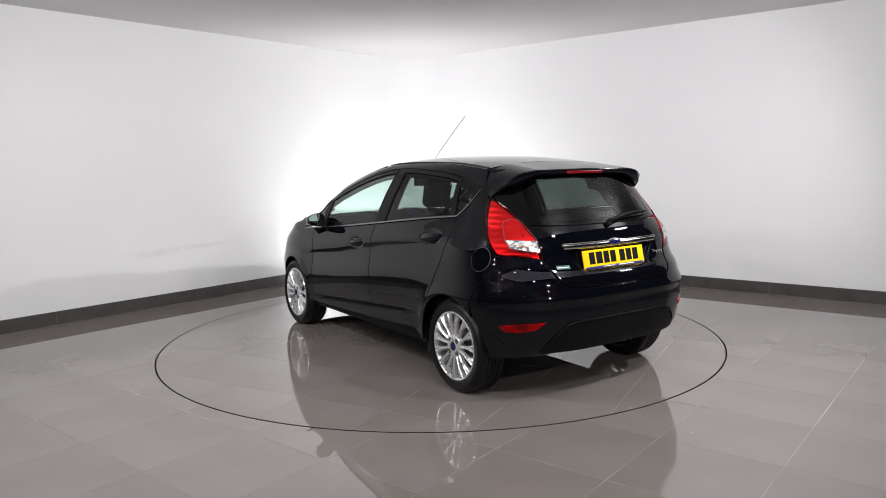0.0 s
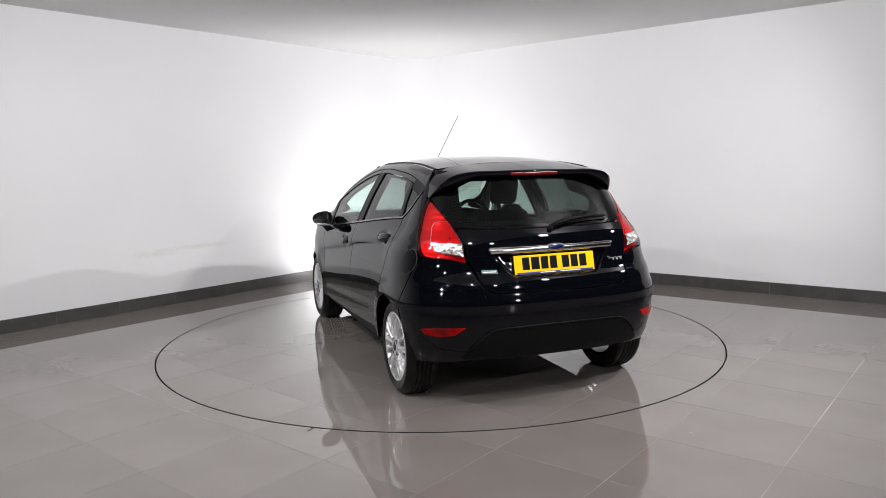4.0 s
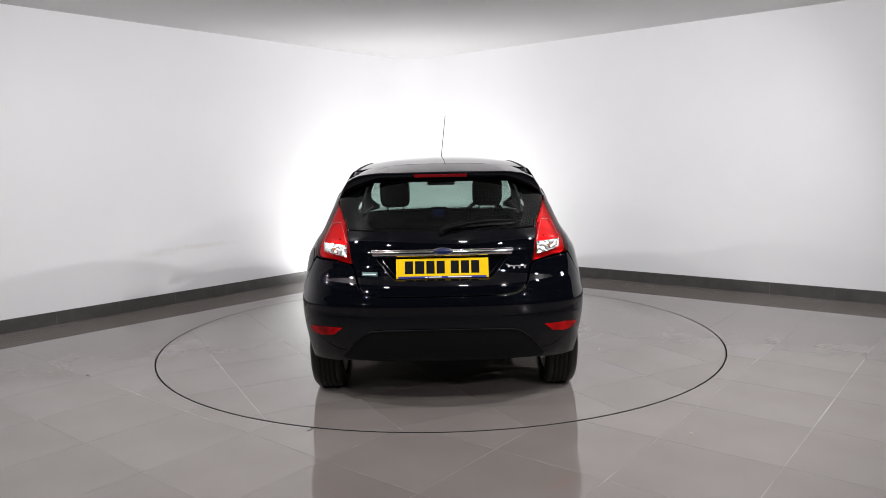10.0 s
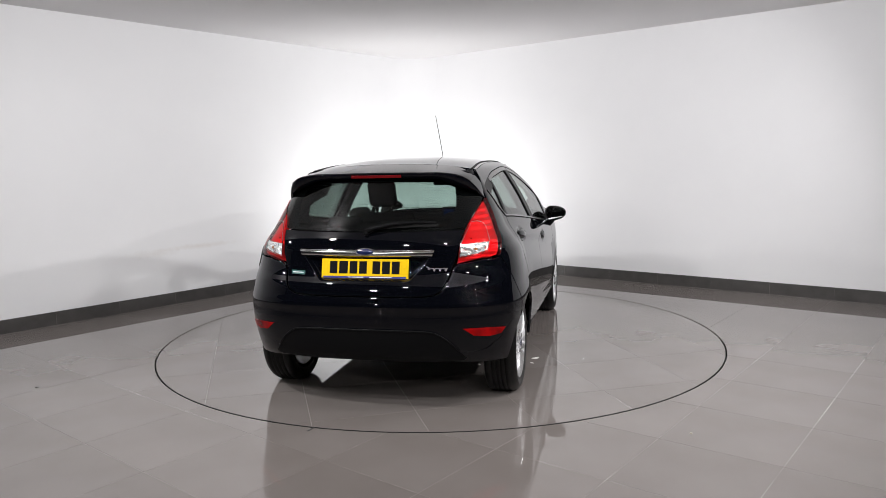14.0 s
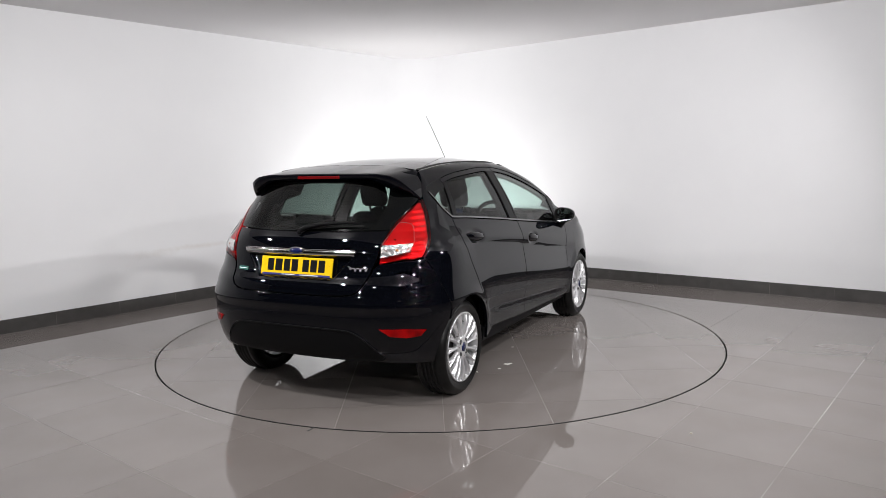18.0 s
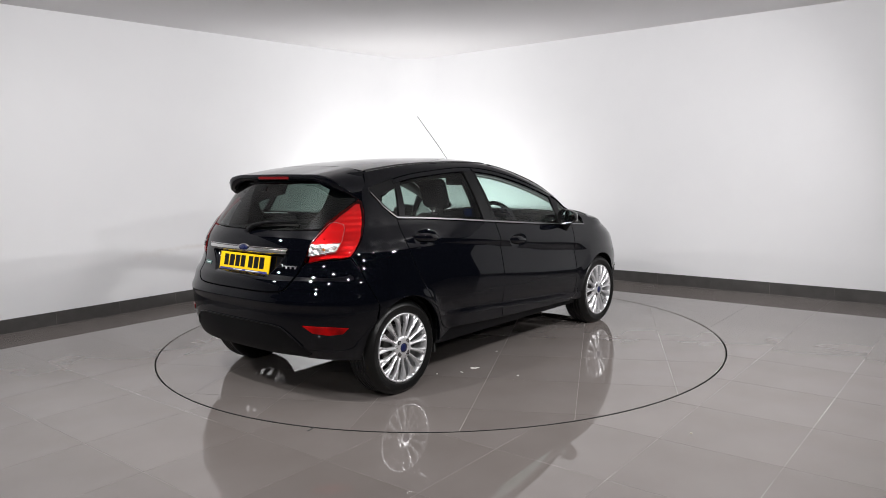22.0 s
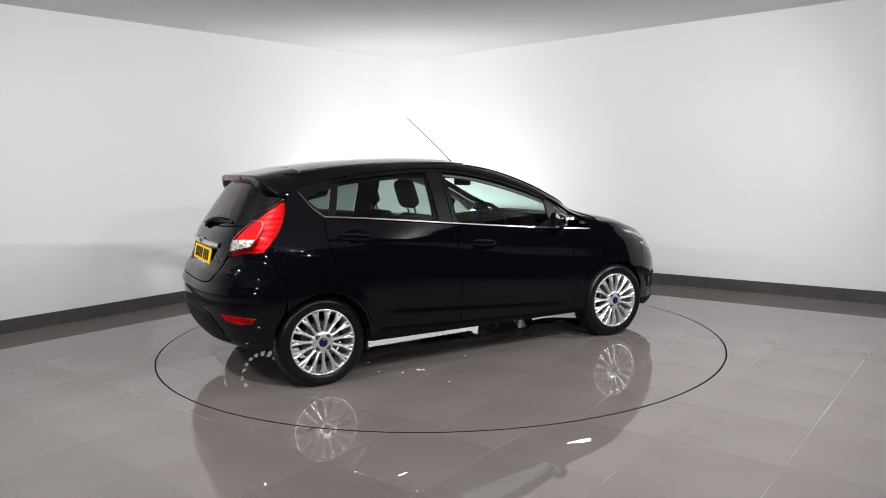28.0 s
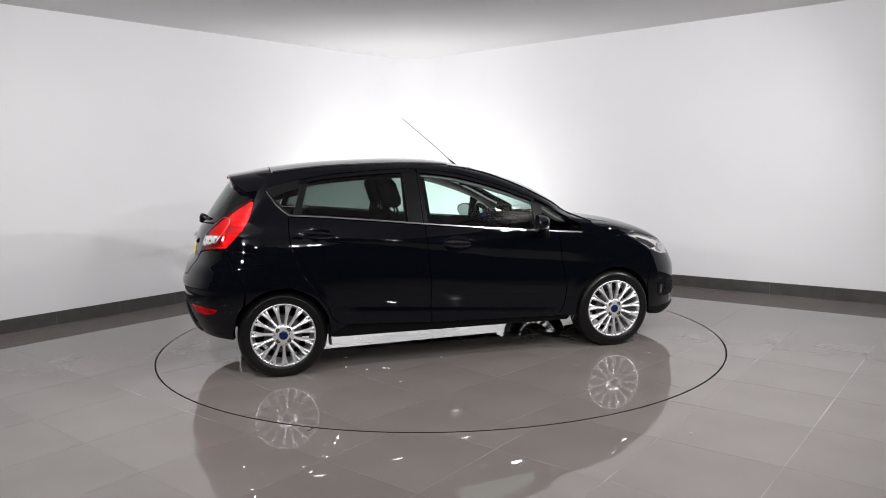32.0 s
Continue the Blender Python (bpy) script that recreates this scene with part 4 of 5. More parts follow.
# ---- wheels ----
def wheel(cx, sg, yf):
    """An alloy wheel with fifteen slim spokes; its outer face lies at yf."""
    R, rim = .300, .2175
    root = empty("wheel")
    root.parent = car
    m = Matrix.Translation((cx, sg * yf, .291)) @ Matrix.Diagonal((1, sg, 1, 1))
    bm = bmesh.new()
    prof = [(rim - .004, -.012), (rim + .006, -.004), (rim + .022, .001), (.256, .003), (.262, .0045), (.268, .002), (.279, -.006), (.291, -.018), (.297, -.032)]
    for g in (-.060, -.088, -.116, -.144):
        prof += [(R, g + .022), (R, g + .004), (R - .007, g + .003), (R - .007, g - .003), (R, g - .004)]
    prof += [(.298, -.170), (.290, -.184), (.265, -.196), (rim, -.19)]
    lathe(bm, prof, 72, m)
    # the tyre stands flattened on the floor
    for v in bm.verts:
        v.co.z = max(v.co.z, .0005)
    bmesh.ops.recalc_face_normals(bm, faces=bm.faces)
    part("tyre", bm, TYRE, root, "black road tyre with grooved tread", smooth=True)
    bm = bmesh.new()
    lathe(bm, [(rim - .001, -.012), (rim + .001, -.003), (rim - .006, -.001), (rim - .012, -.006), (rim - .016, -.03), (rim - .03, -.07), (rim - .02, -.18)], 72, m)
    lathe(bm, [(.030, .000), (.048, -.001), (.066, -.004), (.073, -.009), (.075, -.014), (.070, -.04)], 48, m)
    for f in bm.faces:
        f.smooth = True
    N = 15

    def bar(secs, a):
        """A tapering bar through (radius, offset, half-width, height) sections of the wheel's face."""
        ca, sa = math.cos(a), math.sin(a)
        rows = [[bm.verts.new(m @ Vector((r * ca - (o + w * k) * sa, y + dy, r * sa + (o + w * k) * ca))) for k, dy in ((-1, -.018), (-.75, -.002), (0, .005), (.75, -.002), (1, -.018))] for r, o, w, y in secs]
        for p, q in zip(rows, rows[1:]):
            for i in range(4):
                bm.faces.new((p[i], p[i + 1], q[i + 1], q[i]))

    for k in range(N):
        a = 2 * math.pi * (k + .25) / N
        # a slim spoke that forks before it meets the rim
        bar(((.066, 0, .0120, -.009), (.090, 0, .0102, -.006), (.120, 0, .0104, -.003), (.150, 0, .0130, -.002), (.176, 0, .0165, -.004), (.196, 0, .0190, -.010)), a)
        for sd in (-1, 1):
            bar(((.135, sd * .0045, .0060, -.002), (.160, sd * .0068, .0076, -.001), (.185, sd * .0108, .0098, -.002), (rim - .005, sd * .0160, .0135, -.005)), a)
    bmesh.ops.recalc_face_normals(bm, faces=bm.faces)
    part("rim", bm, ALLOY, root, "silver fifteen-spoke alloy rim")
    bm = bmesh.new()
    lathe(bm, [(.0001, .004), (.018, .003), (.026, .0005), (.028, -.006)], 24, m)
    part("hub_cap", bm, BLUE, root, "blue hub cap", smooth=True)
    for k in range(4):
        a = 2 * math.pi * (k + .5) / 4
        mk = m @ Matrix.Translation((.050 * math.cos(a), 0, .050 * math.sin(a)))
        # flat black disc stands in for the shade inside a nut hole
        bm = bmesh.new()
        lathe(bm, [(.0001, -.0008), (.0158, -.0008), (.0163, -.008)], 16, mk)
        part("nut_hole_shade", bm, RUBBER, root)
        bm = bmesh.new()
        lathe(bm, [(.0085, -.004), (.0085, .000), (.0070, .002), (.0001, .0022)], 6, mk)
        part("wheel_nut", bm, ALLOY_DARK, root)
    bm = bmesh.new()
    lathe(bm, [(.02, -.055), (.128, -.055), (.128, -.072), (.02, -.072)], 40, m)
    part("brake_disc", bm, ALLOY_DARK, root)
    bm = bmesh.new()
    lathe(bm, [(.02, -.10), (.135, -.10), (.135, -.13), (.02, -.13)], 32, m)
    part("brake_backplate", bm, RUBBER, root)
    return root


for sg in (1, -1):
    wheel(-1.2445, sg, .824)
    wheel(1.2445, sg, .838)
    for cx in (-1.2445, 1.2445):
        bm = bmesh.new()
        rows = [[Vector((cx + r * math.cos(radians(q)), sg * y, .30 + r * math.sin(radians(q)))) for y, r in ((.79, .326), (.77, .331), (.56, .335), (.55, .26))] for q in steps(4, 176, 24)]
        part("wheel_arch_liner", grid_sheet(rows, .002), RUBBER, car)

# ---- cabin ----
bm = bmesh.new()
box(bm, (-1.45, -.54, .205), (1.80, .54, .29), bevel=.01)
box(bm, (-.90, -.79, .252), (.88, .79, .29), bevel=.01)
box(bm, (-1.74, -.50, .335), (-1.42, .50, .70), bevel=.02)
part("floor_pan", bm, RUBBER, car)
bm = bmesh.new()
box(bm, (-1.62, -.20, .275), (-1.44, .30, .345), bevel=.02)
part("exhaust_box", bm, RUBBER, car)
bm = bmesh.new()
tube(bm, [(-1.2445, -.60, .26), (-1.2445, .60, .26)], .04, 10)
part("rear_axle", bm, RUBBER, car)
for sg in (1, -1):
    for x0, x1 in ((-.20, .74), (-.90, -.25)):
        bm = bmesh.new()
        rows = [[Vector((x, sg * (half_width(x, z) - .045 - .03 * (z < .9)), z)) for z in (.30, .5, .7, .86, .93, belt(x) - .004)] for x in steps(x0, x1, 8)]
        part("door_card", grid_sheet(rows, .03, Vector((0, sg, 0))), CABIN, car)
bm = bmesh.new()
rows = [[Vector((x, f * .70, z)) for f in steps(-1, 1, 10)] for x, z in ((.46, .60), (.50, .80), (.55, .91), (.66, .955), (.85, .965), (1.06, .962))]
dash = part("dashboard", grid_sheet(rows, .02), CABIN, car)
bm = bmesh.new()
box(bm, (.48, -.62, .90), (.68, -.16, 1.0), bevel=.035)
part("instrument_hood", bm, CABIN, dash)
bm = bmesh.new()
box(bm, (.50, -.055, .93), (.58, .10, 1.042), bevel=.02)
hood = part("display_hood", bm, CABIN, dash)
bm = bmesh.new()
box(bm, (.494, -.012, .966), (.502, .070, 1.024), bevel=.002)
part("centre_display", bm, SCREEN, hood, "small dim blue dashboard display")
for sg in (1, -1):
    flip = (lambda p: p) if sg > 0 else mirrored
    pts = [at(x, win_top(x) - .006) for x in steps(-1.20, -.2, 12)] + [at(x, cant(x) - .012) for x in steps(-.2, -1.20, 12)]
    part("inner_roof_rail", panel(flip(pts), lift=-.035, depth=.02), CABIN, car)
    pts = [at(x, win_top(x) - .006) for x in steps(-.198, .86, 14)] + [at(x, cant(x) - .012) for x in steps(.86, -.198, 14)]
    part("inner_front_pillar", panel(flip(pts), lift=-.035, depth=.02), LINING, car, "pale grey inner windscreen pillar")
    # rounded outer edge of the windscreen pillar
    bm = bmesh.new()
    tube(bm, [shell(sg * (U0 + x), cant(x) - .004) + normal(sg * (U0 + x), cant(x) - .004) * -.006 for x in steps(.02, 1.06, 26)], .013, 10)
    part("pillar_edge", bm, PAINT, car, smooth=True)
    part("inner_pillar", panel(flip([at(-.37, .90), at(-.17, .90), at(-.175, 1.37), at(-.345, 1.37)]), lift=-.04, depth=.02), CABIN, car)
    pts = [at(-1.14, 1.00), at(-1.155, 1.08), at(-1.23, 1.14), at(-1.30, 1.225), at(-1.20, 1.262), at(-1.08, 1.285), at(-1.08, 1.37), at(-1.28, 1.36), at(-1.34, .58, 1.30), at(-1.40, .60, 1.22), at(-1.44, .62, 1.10), at(-1.46, .70, 1.0)]
    part("inner_pillar", panel(flip(pts), lift=-.03, depth=.09), CABIN, car)
    pts = [at(-1.262, 1.395), at(-1.27, 1.36), at(-1.31, .56, 1.31), at(-1.365, .585, 1.25), tail(.53, 1.27), tail(.50, 1.345), tail(.45, 1.39)]
    part("tailgate_corner", panel(flip(pts), lift=-.012, depth=.02), PAINT, car)
half = [tail(0, 1.325), tail(.40, 1.320), tail(.475, 1.285), tail(.495, 1.18), tail(.46, 1.065), tail(.3, 1.055), tail(0, 1.052)]
outer_half = [tail(0, 1.362), tail(.43, 1.356), tail(.535, 1.32), at(-1.385, .59, 1.262), at(-1.405, .600, 1.222), at(-1.50, .574, 1.16), at(-1.60, .538, 1.095), tail(.548, 1.055), tail(.3, 1.04), tail(0, 1.038)]
for flip in ((lambda p: p), mirrored):
    part("window_border", panel(flip(outer_half + half[::-1]), lift=-.004, depth=.004), CABIN, tailgate, "black border of the rear window")
# steering wheel, on the car's right
bm = bmesh.new()
SM = Matrix.Translation((.39, -.37, .942)) @ pose(0, 0, 0, 0, -24, 0)
n = 28
rings = []
for k in range(n):
    q = 2 * math.pi * k / n
    c = Vector((0, .170 * math.cos(q), .170 * math.sin(q)))
    d = c.normalized()
    rings.append([bm.verts.new(SM @ (c + d * .017 * math.cos(p) + Vector((.017 * math.sin(p), 0, 0)))) for p in (2 * math.pi * j / 8 for j in range(8))])
for k in range(n):
    for j in range(8):
        bm.faces.new((rings[k][j], rings[k][(j + 1) % 8], rings[(k + 1) % n][(j + 1) % 8], rings[(k + 1) % n][j]))
box(bm, (-.01, -.07, -.06), (.05, .07, .06), SM, .02)
for s in (-1, 1):
    box(bm, (.0, min(s * .05, s * .18), -.03), (.02, max(s * .05, s * .18), .015), SM, .006)
box(bm, (.0, -.02, -.18), (.02, .02, -.04), SM, .006)
part("steering_wheel", bm, CABIN, car, "three-spoke steering wheel", smooth=True)
# inner mirror
bm = bmesh.new()
box(bm, (.30, -.12, 1.24), (.33, .117, 1.315), bevel=.012)
tube(bm, [(.32, 0, 1.31), (.36, 0, 1.37)], .012, 8)
part("inner_mirror", bm, CABIN, car)


def seat(y, x=-.18):
    root = empty("front_seat")
    root.parent = car
    bm = bmesh.new()
    box(bm, (x - .05, y - .25, .38), (x + .48, y + .25, .56), bevel=.06)
    part("seat_cushion", bm, FABRIC, root, smooth=True)
    bm = bmesh.new()
    m = Matrix.Translation((x - .08, y, .52)) @ pose(0, 0, 0, 0, -17, 0)
    box(bm, (-.07, -.235, 0), (.07, .235, .555), m, .055)
    part("seat_back", bm, FABRIC, root, smooth=True)
    bm = bmesh.new()
    box(bm, (-.055, -.112, .607), (.05, .112, .832), m, .05)
    part("headrest", bm, FABRIC, root, smooth=True)
    for s in (-.06, .06):
        bm = bmesh.new()
        tube(bm, [m @ Vector((0, s, .53)), m @ Vector((0, s, .64))], .007, 6)
        part("headrest_post", bm, CHROME, root)


seat(-.35, -.09), seat(.35, -.09)
bench = empty("rear_seat")
bench.parent = car
bm = bmesh.new()
box(bm, (-1.05, -.62, .42), (-.55, .62, .57), bevel=.05)
part("seat_cushion", bm, FABRIC, bench, smooth=True)
bm = bmesh.new()
m = Matrix.Translation((-1.02, 0, .52)) @ pose(0, 0, 0, 0, -20, 0)
box(bm, (-.07, -.62, 0), (.07, .62, .56), m, .05)
part("seat_back", bm, FABRIC, bench, smooth=True)
for y in (-.34, .34):
    bm = bmesh.new()
    box(bm, (-.045, y - .12, .50), (.045, y + .12, .605), m, .04)
    part("headrest", bm, FABRIC, bench, smooth=True)
bm = bmesh.new()
rows = [[Vector((x, f * .60, z)) for f in steps(-1, 1, 6)] for x, z in ((-1.66, 1.0), (-1.45, 1.015), (-1.22, 1.02))]
part("parcel_shelf", grid_sheet(rows, .02), CABIN, car)
rows = [[Vector((x, f * (half_width(x, cant(x)) - .05), roof_z(x, f) - .03)) for f in steps(-1, 1, 10)] for x in steps(-1.35, .16, 14)]
part("headlining", grid_sheet(rows, .01), LINING, car, "pale grey headlining")

# ---- skirting tiles along the white walls ----
A0, B0, PITCH_T, JOINT = 0.18, 0.05, 0.60, 0.0024
TA = Vector((-math.cos(radians(51.0)), -math.sin(radians(51.0)), 0))
TB = Vector((math.sin(radians(51.0)), -math.cos(radians(51.0)), 0))


def piece(name, outline, z0, z1, mat, parent, m=None):
    bm = bmesh.new()
    slab(bm, outline, z0, z1)
    if m is not None:
        bmesh.ops.transform(bm, matrix=m, verts=bm.verts)
    bmesh.ops.recalc_face_normals(bm, faces=bm.faces)
    return part(name, bm, mat, parent)


SK_H, SK_T = 0.128, 0.012
PALE_GROUT = material("pale skirting grout", (0.20, 0.19, 0.18), 0.8)
vary_colour(PALE_GROUT, (0.10, 0.095, 0.09), (0.34, 0.32, 0.30), 2.2, 4)
base = empty("baseboard", Matrix.Translation(room(0, 0)))
tagged(base, "dark grey tiled skirting along the white walls", "skirting", kind="structure")
for wall_axis in (0, 1):
    start = A0 if wall_axis == 0 else B0
    k = 0
    while start + k * PITCH_T < (ROOM if wall_axis == 0 else WHITE_END) - 0.05:
        lo, hi = start + (k - 1) * PITCH_T + JOINT / 2, start + k * PITCH_T - JOINT / 2
        lo = max(lo, COVE - 0.02)
        if hi > lo + 0.05:
            pts = [room(lo, 0), room(hi, 0), room(hi, SK_T), room(lo, SK_T)] if wall_axis == 0 else [room(0, lo), room(0, hi), room(SK_T, hi), room(SK_T, lo)]
            o = room(0, 0)
            piece("skirting_tile", [(p.x - o.x, p.y - o.y) for p in pts], 0.001, SK_H, SKIRT, base)
        k += 1
for ends in (((COVE, 0), (ROOM, 0), (ROOM, SK_T - .0015), (COVE, SK_T - .0015)), ((0, COVE), (0, WHITE_END), (SK_T - .0015, WHITE_END), (SK_T - .0015, COVE)),
             ((COVE, SK_T - .0005), (ROOM, SK_T - .0005), (ROOM, SK_T + .0025), (COVE, SK_T + .0025)), ((SK_T - .0005, COVE), (SK_T - .0005, WHITE_END), (SK_T + .0025, WHITE_END), (SK_T + .0025, COVE))):
    high = SK_H - .002 if min(ends[0]) == 0 else .0025
    piece("skirting_grout", [tuple((room(a, b) - room(0, 0)).xy) for a, b in ends], .0005, high, PALE_GROUT, base)
bm = bmesh.new()
cols = []
for k in range(13):
    q = k / 12 * math.pi / 2
    for rr in (COVE - SK_T,):
        p = room(COVE - rr * math.sin(q), COVE - rr * math.cos(q)) - room(0, 0)
        g = room(COVE - (COVE - .001) * math.sin(q), COVE - (COVE - .001) * math.cos(q)) - room(0, 0)
        cols.append([bm.verts.new((p.x, p.y, .001)), bm.verts.new((p.x, p.y, SK_H)), bm.verts.new((g.x, g.y, SK_H))])
for c, d in zip(cols, cols[1:]):
    bm.faces.new((c[0], d[0], d[1], c[1])), bm.faces.new((c[1], d[1], d[2], c[2]))
part("corner_skirting", bm, SKIRT, base)

# ---- floor: grout bed and tiles, cut round the turntable ----
bm = bmesh.new()
ring_out = [bm.verts.new(((R_TABLE + .004) * math.cos(2 * math.pi * k / 128), (R_TABLE + .004) * math.sin(2 * math.pi * k / 128), -0.0007)) for k in range(128)]
ring_low = [bm.verts.new((v.co.x, v.co.y, -0.06)) for v in ring_out]
sq = [bm.verts.new(room(a, b, -0.0007)) for a, b in ((-.2, -.2), (ROOM + .2, -.2), (ROOM + .2, ROOM + .2), (-.2, ROOM + .2))]
for k in range(128):
    bm.faces.new((ring_out[k], ring_out[(k + 1) % 128], ring_low[(k + 1) % 128], ring_low[k]))
es = [bm.edges.new((sq[i], sq[(i + 1) % 4])) for i in range(4)] + [bm.edges.get((ring_out[k], ring_out[(k + 1) % 128])) for k in range(128)]
bmesh.ops.triangle_fill(bm, use_beauty=True, use_dissolve=False, edges=es)
bmesh.ops.recalc_face_normals(bm, faces=bm.faces)
ground = part("floor", bm, GROUT)
tagged(ground, "polished greige porcelain tile floor with thin grout joints", "floor", kind="structure")
bm = bmesh.new()
bmesh.ops.create_circle(bm, cap_ends=True, segments=96, radius=R_TABLE + .05)
bmesh.ops.translate(bm, verts=bm.verts, vec=(0, 0, -.06))
part("turntable_pit", bm, RING, ground)


def cut_outline(corners, radius, inside):
    """The pieces of a convex outline that lie inside or outside a circle about the origin."""
    pts = []
    n = len(corners)
    for i in range(n):
        (x0, y0), (x1, y1) = corners[i], corners[(i + 1) % n]
        pts.append((x0, y0))
        d = (x1 - x0, y1 - y0)
        a, b, c = d[0]**2 + d[1]**2, 2 * (x0 * d[0] + y0 * d[1]), x0 * x0 + y0 * y0 - radius**2
        disc = b * b - 4 * a * c
        if disc > 0:
            for t in sorted(((-b - disc**.5) / (2 * a), (-b + disc**.5) / (2 * a))):
                if 1e-6 < t < 1 - 1e-6:
                    pts.append((x0 + d[0] * t, y0 + d[1] * t))
    kind = []
    for x, y in pts:
        r = math.hypot(x, y) - radius
        kind.append(0 if abs(r) < 1e-6 else (1 if (r < 0) == inside else -1))
    if all(k >= 0 for k in kind):
        return [corners] if any(k > 0 for k in kind) else []
    if not any(k > 0 for k in kind):
        return []
    m = len(pts)
    starts = [i for i in range(m) if kind[i] == 0 and kind[(i + 1) % m] > 0]
    out = []
    for s in starts:
        run, i = [pts[s]], (s + 1) % m
        while kind[i] > 0:
            run.append(pts[i])
            i = (i + 1) % m
        run.append(pts[i])
        a1, a0 = math.atan2(run[-1][1], run[-1][0]), math.atan2(run[0][1], run[0][0])
        d = (a0 - a1 + math.pi) % (2 * math.pi) - math.pi
        k = max(2, int(abs(d) / .03))
        out.append(run + [(radius * math.cos(a1 + d * j / k), radius * math.sin(a1 + d * j / k)) for j in range(1, k)])
    return out


THICK = 0.009
for i in range(-7, 14):
    for j in range(-7, 15):
        a0, b0 = -0.03 + i * PITCH_T, -0.03 + j * PITCH_T
        a1, b1 = a0 + PITCH_T - JOINT, b0 + PITCH_T - JOINT
        c = TA * (a0 + a1) / 2 + TB * (b0 + b1) / 2
        # skip the tiles that would lie wholly under a wall
        if (c - CORNER).dot(TB) < -0.35 or (c - CORNER).dot(TA) < -0.35:
            continue
        corners = [tuple((TA * a + TB * b).xy) for a, b in ((a0, b0), (a0, b1), (a1, b1), (a1, b0))]
        for out in cut_outline(corners, R_TABLE + GAP / 2, False):
            piece("floor_tile", [(x - c.x, y - c.y) for x, y in out], -THICK, 0.0, TILE, ground).location = (c.x, c.y, 0)

# ---- turntable: a disc of the same tiles, turning ----
table = empty("turntable")
tagged(table, "round tiled turntable flush with the floor, black gap round it", "turntable")
bm = bmesh.new()
lathe(bm, [(.0001, -.05), (R_TABLE - GAP / 2 - .002, -.05), (R_TABLE - GAP / 2 - .002, -.0007), (.0001, -.0007)], 128, Matrix(((1, 0, 0, 0), (0, 0, 1, 0), (0, 1, 0, 0), (0, 0, 0, 1))))
bmesh.ops.recalc_face_normals(bm, faces=bm.faces)
part("disc", bm, GROUT, table)
bm = bmesh.new()
lathe(bm, [(R_TABLE - GAP / 2 - .002, -.03), (R_TABLE - GAP / 2, -.0002), (R_TABLE - GAP / 2 - .004, -.0002), (R_TABLE - GAP / 2 - .006, -.03)], 128, Matrix(((1, 0, 0, 0), (0, 0, 1, 0), (0, 1, 0, 0), (0, 0, 0, 1))))
part("edge_ring", bm, RING, table)
DISC = 28.0
du, dv = Vector((math.cos(radians(DISC)), math.sin(radians(DISC)))), Vector((-math.sin(radians(DISC)), math.cos(radians(DISC))))
for i in range(-5, 5):
    for j in range(-5, 5):
        p0, q0 = i * PITCH_T, .02 + j * PITCH_T
        p1, q1 = p0 + PITCH_T - JOINT, q0 + PITCH_T - JOINT
        c = du * (p0 + p1) / 2 + dv * (q0 + q1) / 2
        corners = [tuple(du * p + dv * q) for p, q in ((p0, q0), (p1, q0), (p1, q1), (p0, q1))]
        for out in cut_outline(corners, R_TABLE - GAP / 2 - .006, True):
            piece("table_tile", [(x - c.x, y - c.y) for x, y in out], -THICK, 0.0, TILE, table).location = (c.x, c.y, 0)


# short dark slot in a tile beside the ring, and a pale chip lying on the floor
p, q = Vector((-.7345, -2.185, 0)), Vector((-.7075, -2.133, 0))
side = (q - p).cross(Vector((0, 0, 1))).normalized() * .0055
bm = bmesh.new()
slab(bm, [tuple((p - side).xy), tuple((q - side).xy), tuple((q + side).xy), tuple((p + side).xy)], 0.0002, 0.0012)
bmesh.ops.recalc_face_normals(bm, faces=bm.faces)
part("floor_slot", bm, RING, ground)
bm = bmesh.new()
bmesh.ops.create_icosphere(bm, subdivisions=1, radius=.006)
for v in bm.verts:
    v.co = Vector((v.co.x * 1.4, v.co.y, max(v.co.z, -.004) * .7 + .0028))
chip = part("stone_chip", bm, CHIP)
chip.location = (1.2935, -2.346, 0)
tagged(chip, "tiny pale stone chip lying on the tiles", "chip")

# pale flakes of grit on the turntable, beside the car
FLAKES = ((-.782, -.466, .012), (-.816, -.718, .009), (-.685, -.830, .011), (-.562, -.835, .017), (-.535, -.850, .011), (-.103, -.699, .007), (-.520, -1.181, .006))
flakes = []
for x, y, r in FLAKES:
    bm = bmesh.new()
    bmesh.ops.create_icosphere(bm, subdivisions=2, radius=r)
    for v in bm.verts:
        k = .75 + .5 * chance.random()
        v.co = Vector((v.co.x * 1.5 * k, v.co.y * .7 * k, max(v.co.z * .35, 0)))
    flake = part("grit_flake", bm, FLAKE)
    tagged(flake, "small pale flake of grit lying on the turntable", "grit", group="flakes on the turntable")
    flakes.append((flake, x, y))

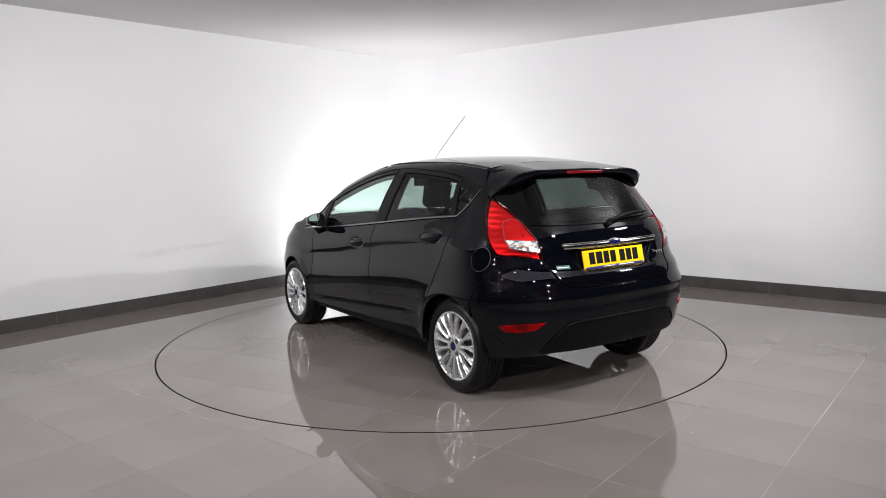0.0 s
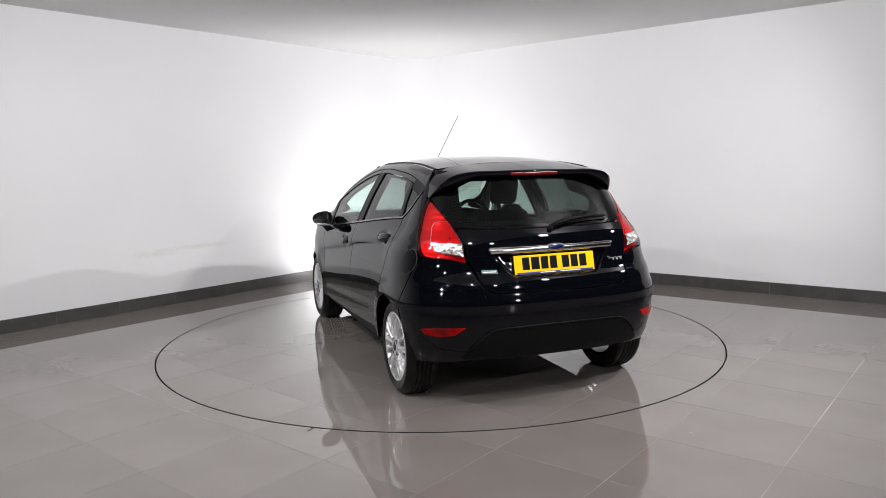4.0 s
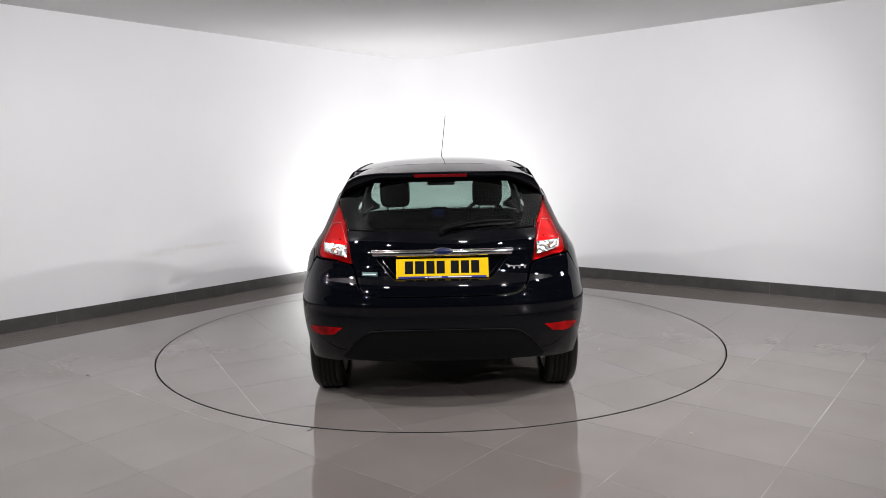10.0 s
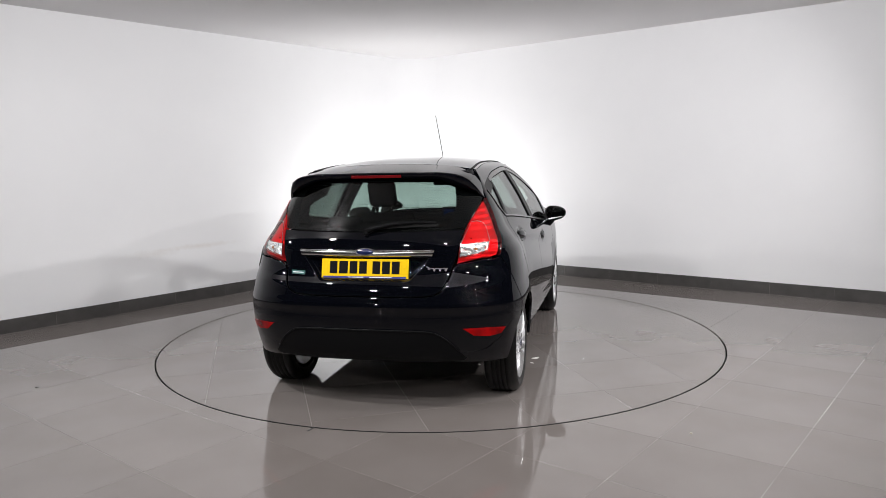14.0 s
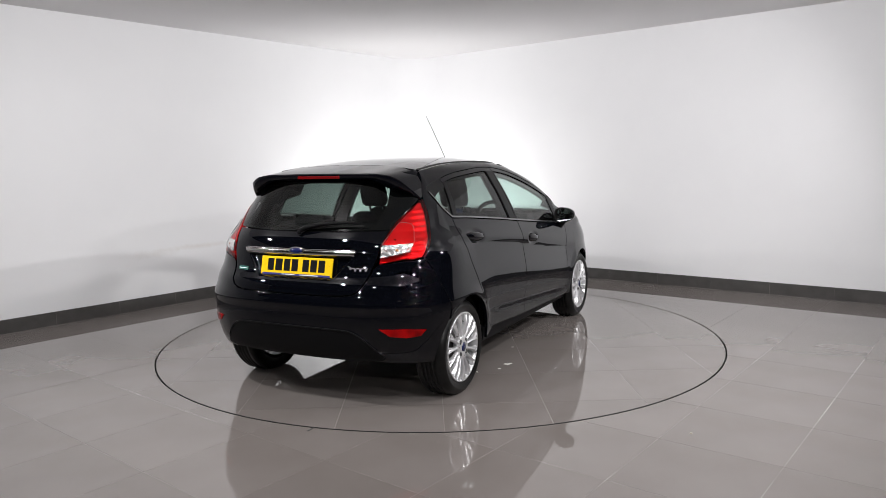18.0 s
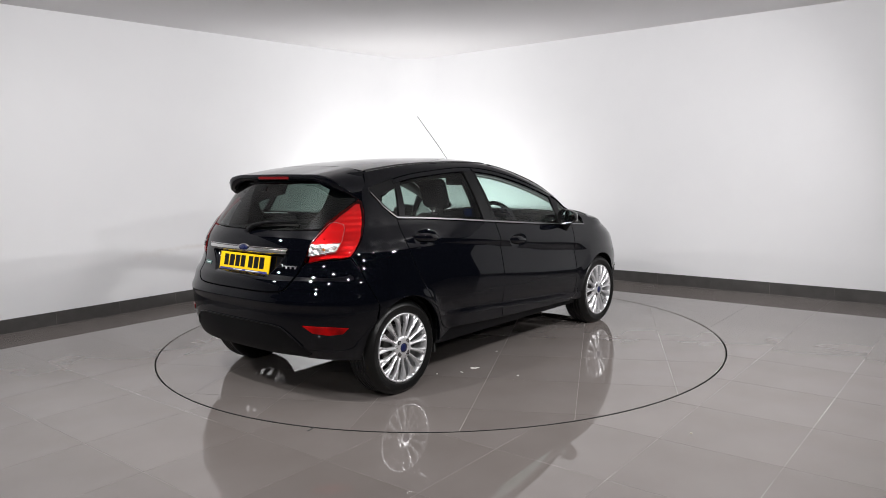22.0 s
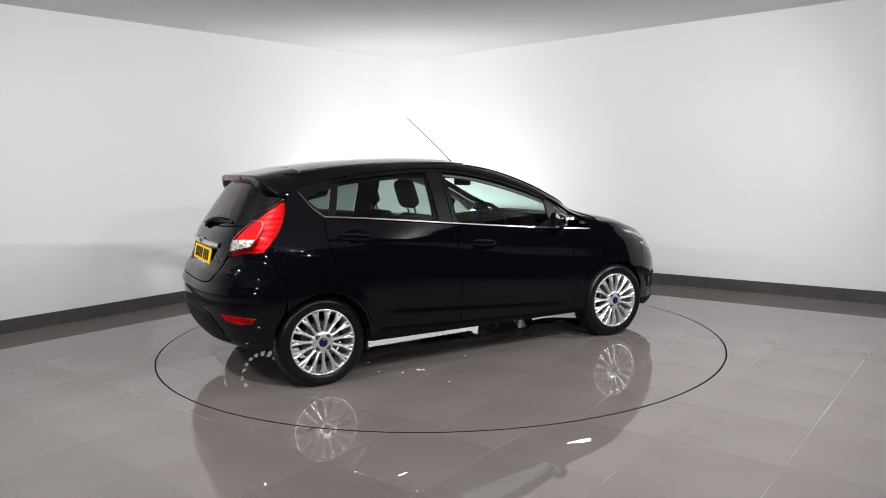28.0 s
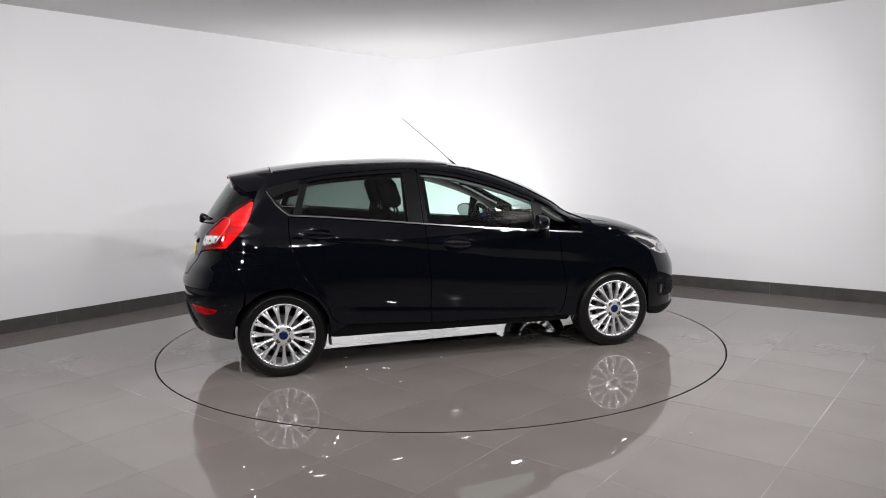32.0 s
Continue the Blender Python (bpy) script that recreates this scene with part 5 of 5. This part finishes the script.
# a small beetle that crawls out of the ring gap and off across the tiles
beetle = empty("beetle")
tagged(beetle, "tiny dark beetle crawling over the tiles", "insect")
bm = bmesh.new()
bmesh.ops.create_uvsphere(bm, u_segments=12, v_segments=8, radius=1)
for v in bm.verts:
    v.co = Vector((v.co.x * .0075 - .002, v.co.y * .0045, v.co.z * .0034 + .0050))
part("wing_case", bm, BEETLE, beetle, smooth=True)
bm = bmesh.new()
bmesh.ops.create_uvsphere(bm, u_segments=8, v_segments=6, radius=1)
for v in bm.verts:
    v.co = Vector((v.co.x * .0030 + .0068, v.co.y * .0028, v.co.z * .0024 + .0045))
part("head", bm, BEETLE, beetle, smooth=True)
for sg in (1, -1):
    for x0, x1 in ((.003, .007), (-.001, -.001), (-.005, -.009)):
        bm = bmesh.new()
        tube(bm, [(x0, sg * .003, .004), ((x0 + x1) / 2, sg * .006, .0052), (x1, sg * .0085, .0003)], .0006, 5)
        part("leg", bm, BEETLE, beetle)


# ---- what moves ----
def motions():
    times = [2.0 * k for k in range(17)]
    walk(table, [(t, pose(0, 0, 0, 0, 0, heading(t))) for t in times])
    walk(car, [(t, pose(0, 0, 0, 0, 0, heading(t)) @ pose(*CAR_OFFSET, 0)) for t in times])

    for k, (flake, x, y) in enumerate(flakes):
        walk(flake, [(t, pose(0, 0, 0, 0, 0, heading(t)) @ pose(CAR_OFFSET[0] + x, CAR_OFFSET[1] + y, 0.0003, 0, 0, 20 + 23 * k)) for t in times])

    # seconds and place of the beetle; it faces along its way
    way = ((0.0, -2.085, -.820, -.03), (4.2, -2.092, -.822, -.03), (4.7, -2.112, -.830, 0), (5.5, -2.165, -.872, 0), (7.0, -2.262, -.918, 0), (9.0, -2.405, -.992, 0), (11.0, -2.545, -1.078, 0),
           (13.0, -2.640, -1.222, 0), (14.5, -2.718, -1.325, 0), (16.5, -2.768, -1.505, 0), (17.5, -2.81, -1.60, 0), (22.0, -3.05, -2.00, 0), (32.0, -3.50, -2.80, 0))
    rows = []
    for k, (t, x, y, z) in enumerate(way):
        a, b = way[max(k - 1, 1)], way[min(k + 1, len(way) - 1)]
        rows.append((t, pose(x, y, z, 0, 0, math.degrees(math.atan2(b[2] - a[2], b[1] - a[1])))))
    walk(beetle, rows)


motions()
